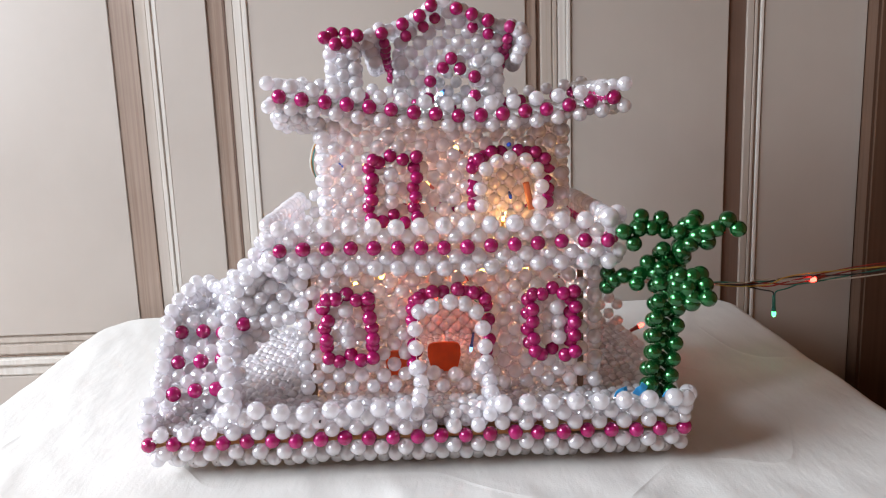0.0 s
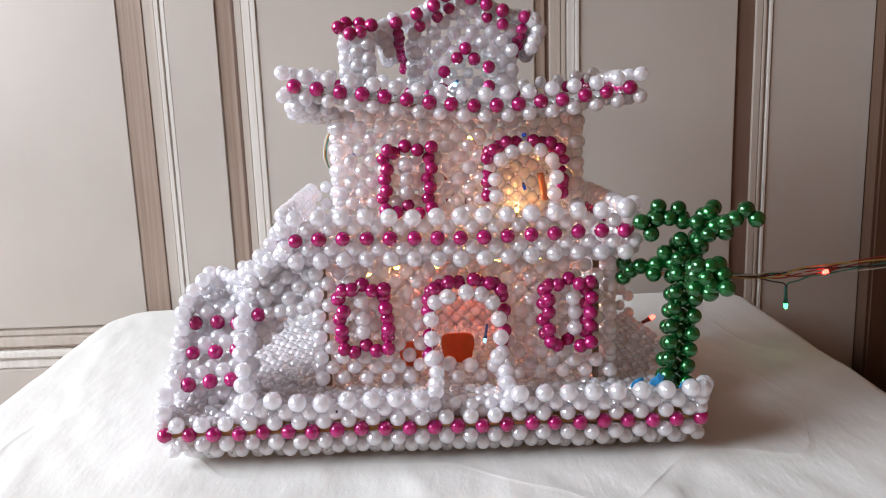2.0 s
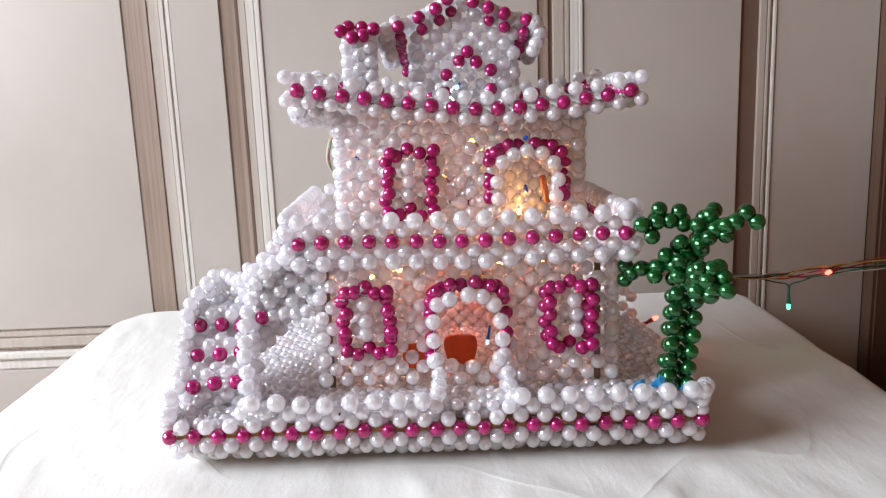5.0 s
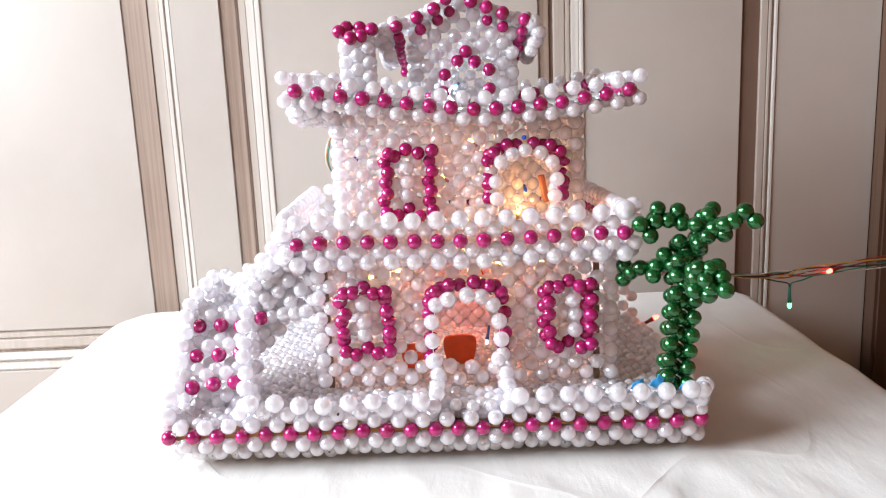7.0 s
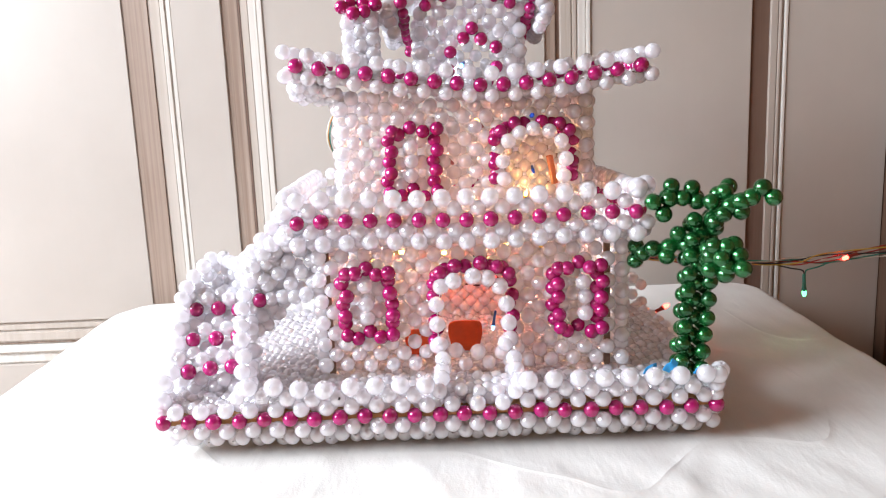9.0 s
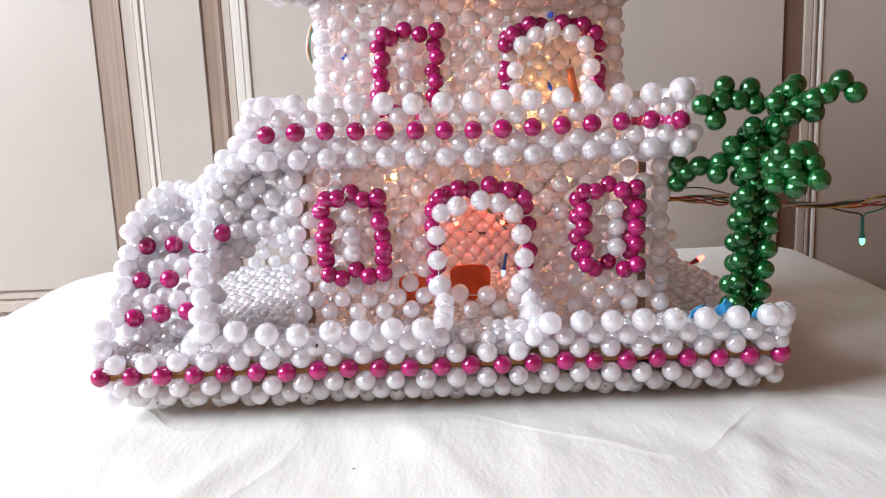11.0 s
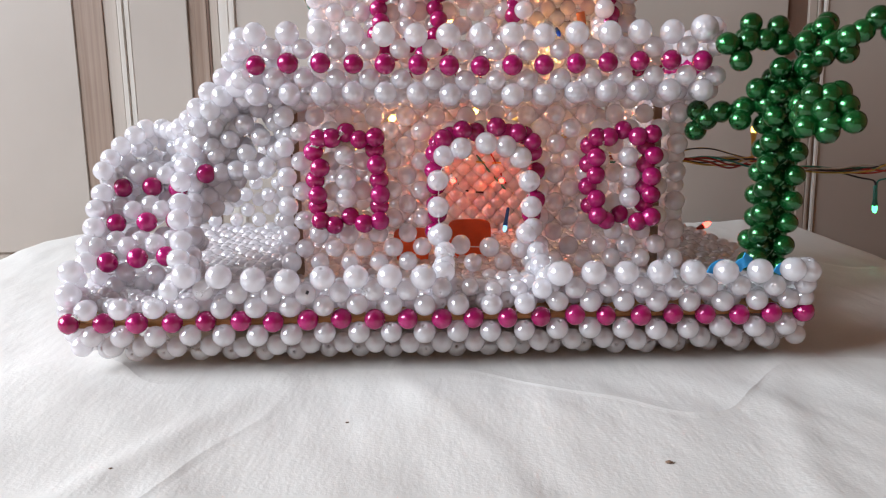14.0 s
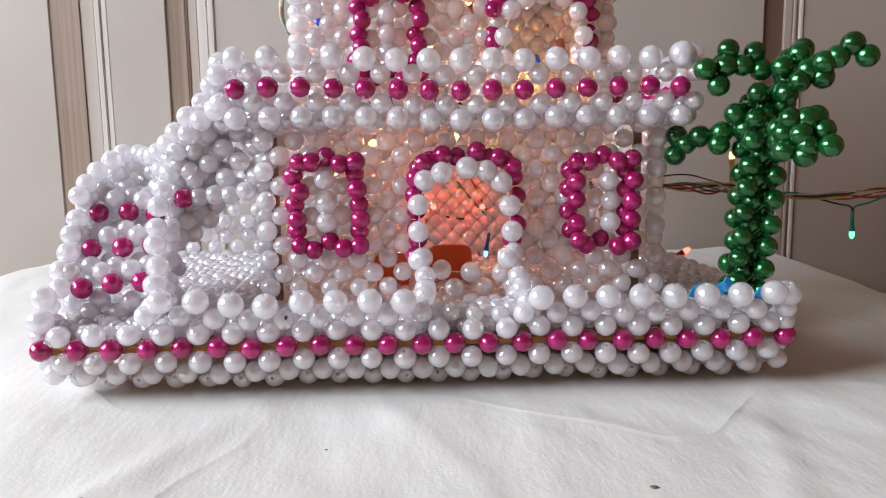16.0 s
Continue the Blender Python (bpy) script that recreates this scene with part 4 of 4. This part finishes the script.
for pts, w in (([(0.1110, 0.013, 0.0330), (0.1118, 0.012, 0.0352), (0.1140, 0.012, 0.0362), (0.1160, 0.014, 0.0360)], 0.0052),
               ([(0.1205, 0.012, 0.0345), (0.1218, 0.0115, 0.0368), (0.1240, 0.0115, 0.0380), (0.1256, 0.013, 0.0400)], 0.0042),
               ([(0.1355, 0.0085, 0.0335), (0.1368, 0.008, 0.0358), (0.1385, 0.009, 0.0362)], 0.0034)):
    tie = part("plastic_tie", ribbon("plastic_tie", smooth_path(pts, 8), w, TIE), TIE, None)
    tagged(tie, "twisted bright blue plastic strip at the foot of the tree", "plastic strip", "blue ties")

# ---- things inside the doorway ----


def tag_bm(x0, x1, y, z0, z1, foot):
    """A flat plate with a rounded top that narrows to its foot."""
    bm = bmesh.new()
    w, n = (x1 - x0) / 2, 10
    xm = (x0 + x1) / 2
    outline = [(xm - w * foot, z0), (xm + w * foot, z0), (xm + w, z0 + (z1 - z0) * 0.55)]
    for k in range(n + 1):
        a = math.pi * k / n
        c, s_ = math.cos(a), math.sin(a)
        outline.append((xm + w * math.copysign(abs(c) ** 0.5, c), z0 + (z1 - z0) * (0.72 + 0.28 * abs(s_) ** 0.6)))
    outline.append((xm - w, z0 + (z1 - z0) * 0.55))
    f = [bm.verts.new((x, y, z)) for x, z in outline]
    b = [bm.verts.new((x, y + 0.002, z)) for x, z in outline]
    bm.faces.new(f)
    bm.faces.new(b[::-1])
    for i in range(len(f)):
        k = (i + 1) % len(f)
        bm.faces.new((f[k], f[i], b[i], b[k]))
    bmesh.ops.recalc_face_normals(bm, faces=bm.faces[:])
    return bm


tagged(part("plastic_tag", tag_bm(0.0060, 0.0270, 0.085, 0.0264, 0.0458, 0.75), TAG, None), "orange plastic tag standing on the bead floor behind the doorway", "plastic tag")
tagged(part("plastic_tag", tag_bm(-0.0205, -0.0025, 0.080, 0.0264, 0.0428, 0.8), TAG, None), "orange plastic tag half hidden behind the bead wall", "plastic tag")

# ---- string of lights ----
lights = thing("string_lights", "string of small coloured lamps on thin twisted wires, switched on", "string lights")


def wire(points, colour, r=0.00055):
    part("wire", tube_mesh("wire", [smooth_path(points, 14)], r, WIRES[colour]), WIRES[colour], lights, colour + " wire")


def strand(colour, a, off):
    """One wire of the twisted bundle that leaves the house to the right."""
    base = [(0.100, 0.150, 0.0690), (0.127, 0.150, 0.0675), (0.141, 0.150, 0.0672), (0.155, 0.150, 0.0668), (0.170, 0.150, 0.0650), (0.184, 0.150, 0.0650), (0.200, 0.150, 0.0625), (0.216, 0.150, 0.0610), (0.232, 0.150, 0.0598), (0.250, 0.150, 0.0600), (0.270, 0.150, 0.0612), (0.330, 0.155, 0.0660), (0.450, 0.17, 0.074)]
    pts = [(x, y + 0.0022 * math.sin(1.9 * i + a), z + 0.8 * off * math.sin(1.3 * i + a) + 0.0012 * math.cos(2.3 * i + a)) for i, (x, y, z) in enumerate(base)]
    wire(pts, colour)


for k, (c, off) in enumerate((("red", 0.0026), ("yellow", 0.0032), ("black", 0.0020), ("white", 0.0034), ("green", 0.0024), ("red", 0.0012))):
    strand(c, 1.05 * k, off)
# loops beside the upper wall
for k, c in enumerate(("green", "red", "yellow", "white")):
    wire([(-0.052, 0.12, 0.176), (-0.059 - 0.0006 * k, 0.113, 0.172), (-0.0625 - 0.0005 * k, 0.110, 0.162 - 0.0008 * k), (-0.061, 0.112, 0.150), (-0.054, 0.118, 0.145)], c, 0.0006)


def lamp_bulb(p, way, colour, watts=0.0, sleeve=None, length=0.011, size=0.0030, tint=None):
    """A small lamp: coloured sleeve and glowing tip, pointing along way."""
    way = Vector(way).normalized()
    q = way.to_track_quat("Z", "Y")
    p = Vector(p)
    verts, faces = [], []
    n = 10

    def lathe(profile):
        vs, fs = [], []
        for r, z in profile:
            for k in range(n):
                a = 2 * math.pi * k / n
                vs.append(p + q @ Vector((r * math.cos(a), r * math.sin(a), z)))
        for i in range(len(profile) - 1):
            for k in range(n):
                k2 = (k + 1) % n
                fs.append((i * n + k, i * n + k2, (i + 1) * n + k2, (i + 1) * n + k))
        return vs, fs
    h = size / 2
    v, f = lathe([(0.0004, -length), (h * 0.75, -length * 0.95), (h * 0.85, -length * 0.3), (h * 1.15, -0.001), (h * 1.15, 0.0), (0.0003, 0.0002)])
    sl = part("lamp_sleeve", mesh_from("lamp_sleeve", v, f, WIRES[sleeve or colour]), WIRES[sleeve or colour], lights)
    v, f = lathe([(h, 0.0), (h, size * 0.8), (h * 0.8, size * 1.15), (h * 0.4, size * 1.4), (0.0001, size * 1.45)])
    part("bulb", mesh_from("bulb", v, f, LED_GLOW[colour]), LED_GLOW[colour], sl, "glowing " + colour + " bulb")
    if watts:
        tint = tint or {"red": (1.0, 0.14, 0.06), "yellow": (1.0, 0.42, 0.17), "blue": (0.4, 0.7, 1.0), "green": (0.3, 1.0, 0.5)}[colour]
        point_lamp("bulb_light", p + way * 0.0065, watts, tint)


# outside
lamp_bulb((0.1622, 0.168, 0.0260), (0.8, -0.1, 0.45), "red", 0.004)
lamp_bulb((0.2550, 0.150, 0.0390), (0.05, 0, -1), "green", 0.003, None, 0.012)
lamp_bulb((0.1818, 0.150, 0.0820), (0.0, 0, 1), "yellow", 0.002, None, 0.013)
lamp_bulb((0.2830, 0.148, 0.0620), (-0.9, -0.2, -0.25), "red", 0.0, None, 0.008)
wire([(0.2550, 0.150, 0.0500), (0.2562, 0.150, 0.0535), (0.2640, 0.150, 0.0555), (0.2760, 0.150, 0.0600)], "green")
wire([(0.2546, 0.150, 0.0500), (0.2530, 0.150, 0.0535), (0.2440, 0.150, 0.0555), (0.2300, 0.150, 0.0595)], "black")
wire([(0.1816, 0.150, 0.0700), (0.1800, 0.150, 0.0680), (0.1640, 0.150, 0.0676), (0.1420, 0.150, 0.0680)], "yellow")
wire([(0.1820, 0.150, 0.0700), (0.1830, 0.150, 0.0670), (0.1880, 0.150, 0.0650)], "black")
wire([(0.120, 0.150, 0.0690), (0.140, 0.149, 0.0722), (0.152, 0.149, 0.0738), (0.164, 0.150, 0.0718), (0.183, 0.150, 0.0658), (0.200, 0.150, 0.0628)], "yellow", 0.0004)
wire([(0.120, 0.150, 0.0700), (0.138, 0.148, 0.0728), (0.155, 0.149, 0.0735), (0.168, 0.150, 0.0705), (0.184, 0.150, 0.0660)], "black", 0.0004)
wire([(0.152, 0.168, 0.0235), (0.146, 0.166, 0.022), (0.138, 0.16, 0.024)], "red")
# ground floor room
lamp_bulb((0.0122, 0.155, 0.0570), (-0.2, -0.9, 0.1), "red", 0.010, "black", 0.005, 0.0030, (1.0, 0.09, 0.03))
lamp_bulb((0.0398, 0.155, 0.0566), (-0.2, -0.9, 0.1), "red", 0.010, "black", 0.005, 0.0030, (1.0, 0.09, 0.03))
lamp_bulb((0.0338, 0.083, 0.0425), (-0.2, -0.4, -0.9), "cyan", 0.0, "blue", 0.0095, 0.0021)
WARM = (1.0, 0.36, 0.15)
for p, watts in (((-0.0195, 0.060, 0.0955), 0.007), ((0.0400, 0.062, 0.0960), 0.002), ((0.0200, 0.100, 0.0970), 0.009), ((-0.0400, 0.110, 0.0800), 0.010), ((0.0720, 0.115, 0.0850), 0.0015), ((0.0050, 0.130, 0.0800), 0.009)):
    lamp_bulb(p, (0.3, -0.8, 0.2), "yellow", watts, None, 0.011, 0.003, WARM)
for colour, pts in (("green", [(0.026, 0.1628, 0.071), (0.031, 0.1628, 0.064), (0.036, 0.1628, 0.058), (0.044, 0.1628, 0.049)]),
                    ("black", [(0.008, 0.1628, 0.066), (0.015, 0.1628, 0.055), (0.021, 0.1628, 0.050), (0.030, 0.1628, 0.049)]),
                    ("red", [(0.034, 0.1628, 0.072), (0.039, 0.1628, 0.062), (0.043, 0.1628, 0.054)]),
                    ("yellow", [(0.020, 0.1628, 0.070), (0.026, 0.1628, 0.067), (0.040, 0.1628, 0.066)])):
    wire(pts, colour, 0.0006)
# upper room
lamp_bulb((0.0560, 0.128, 0.1200), (0.2, -0.9, 0.2), "yellow", 0.012, None, 0.011, 0.003, (1.0, 0.50, 0.25))
for p, watts in (((0.0100, 0.125, 0.1420), 0.016), ((-0.0300, 0.130, 0.1550), 0.010), ((0.0300, 0.125, 0.1650), 0.007), ((0.0800, 0.130, 0.1500), 0.003)):
    lamp_bulb(p, (-0.3, -0.8, 0.3), "yellow", watts, "red", 0.011, 0.003, (1.0, 0.36, 0.20))
part("lamp_sleeve", tube_mesh("lamp_sleeve", [line((0.0752, 0.1000, 0.1270), (0.0718, 0.0985, 0.1440), 5)], 0.0021, WIRES["brown"], 10), WIRES["brown"], lights, "salmon plastic sleeve")
lamp_bulb((0.0570, 0.1000, 0.1200), (0.1, -0.3, 0.8), "yellow", 0.019, None, 0.005, 0.0022, (1.0, 0.50, 0.13))
lamp_bulb((0.0598, 0.0820, 0.1692), (0.1, -0.9, 0.2), "blue", 0.0, None, 0.004, 0.0024)
lamp_bulb((0.0625, 0.1060, 0.1350), (0.1, -0.7, -0.6), "blue", 0.0, None, 0.0035, 0.0020)
lamp_bulb((-0.0470, 0.1280, 0.1560), (0.1, -0.9, -0.2), "blue", 0.0, None, 0.004, 0.0035)
# attic
lamp_bulb((0.0215, 0.1330, 0.2010), (-0.3, -0.9, -0.3), "cyan", 0.045, "blue", 0.006, 0.0026, (0.72, 0.85, 1.0))

# ---- beside the table ----


def bag_bm():
    bm = bmesh.new()
    bmesh.ops.create_uvsphere(bm, u_segments=32, v_segments=18, radius=1.0)
    for v in bm.verts:
        k = 1 + 0.12 * noise.noise(v.co * 1.7)
        v.co = Vector((0.52 + 0.15 * v.co.x * k, 0.20 + 0.14 * v.co.y * k, -0.34 + 0.285 * math.copysign(abs(v.co.z) ** 0.7, v.co.z) * k))
    for f in bm.faces:
        f.smooth = True
    return bm


tagged(part("cloth_bundle", bag_bm(), BAG, None), "dark blue cloth bundle on the floor beside the table", "bundle")


def crumb_bm(p, r):
    bm = bmesh.new()
    bmesh.ops.create_icosphere(bm, subdivisions=2, radius=1.0)
    for v in bm.verts:
        k = 1 + 0.35 * noise.noise(v.co * 1.9 + Vector(p) * 40)
        v.co = Vector(p) + Vector((v.co.x * r * 1.5, v.co.y * r, v.co.z * r * 0.6)) * k
    return bm


for (px, py, pz), r in (((0.0639, -0.0862, 0.0), 0.0008), ((-0.034, -0.047, 0.0), 0.0004), ((-0.100, -0.083, 0.0), 0.0004)):
    p = (px, py, cloth_z(px, py) + 0.3 * r)
    tagged(part("crumb", crumb_bm(p, r), STICK, None), "tiny brown crumb lying on the white cloth", "crumb", "crumbs on the cloth")
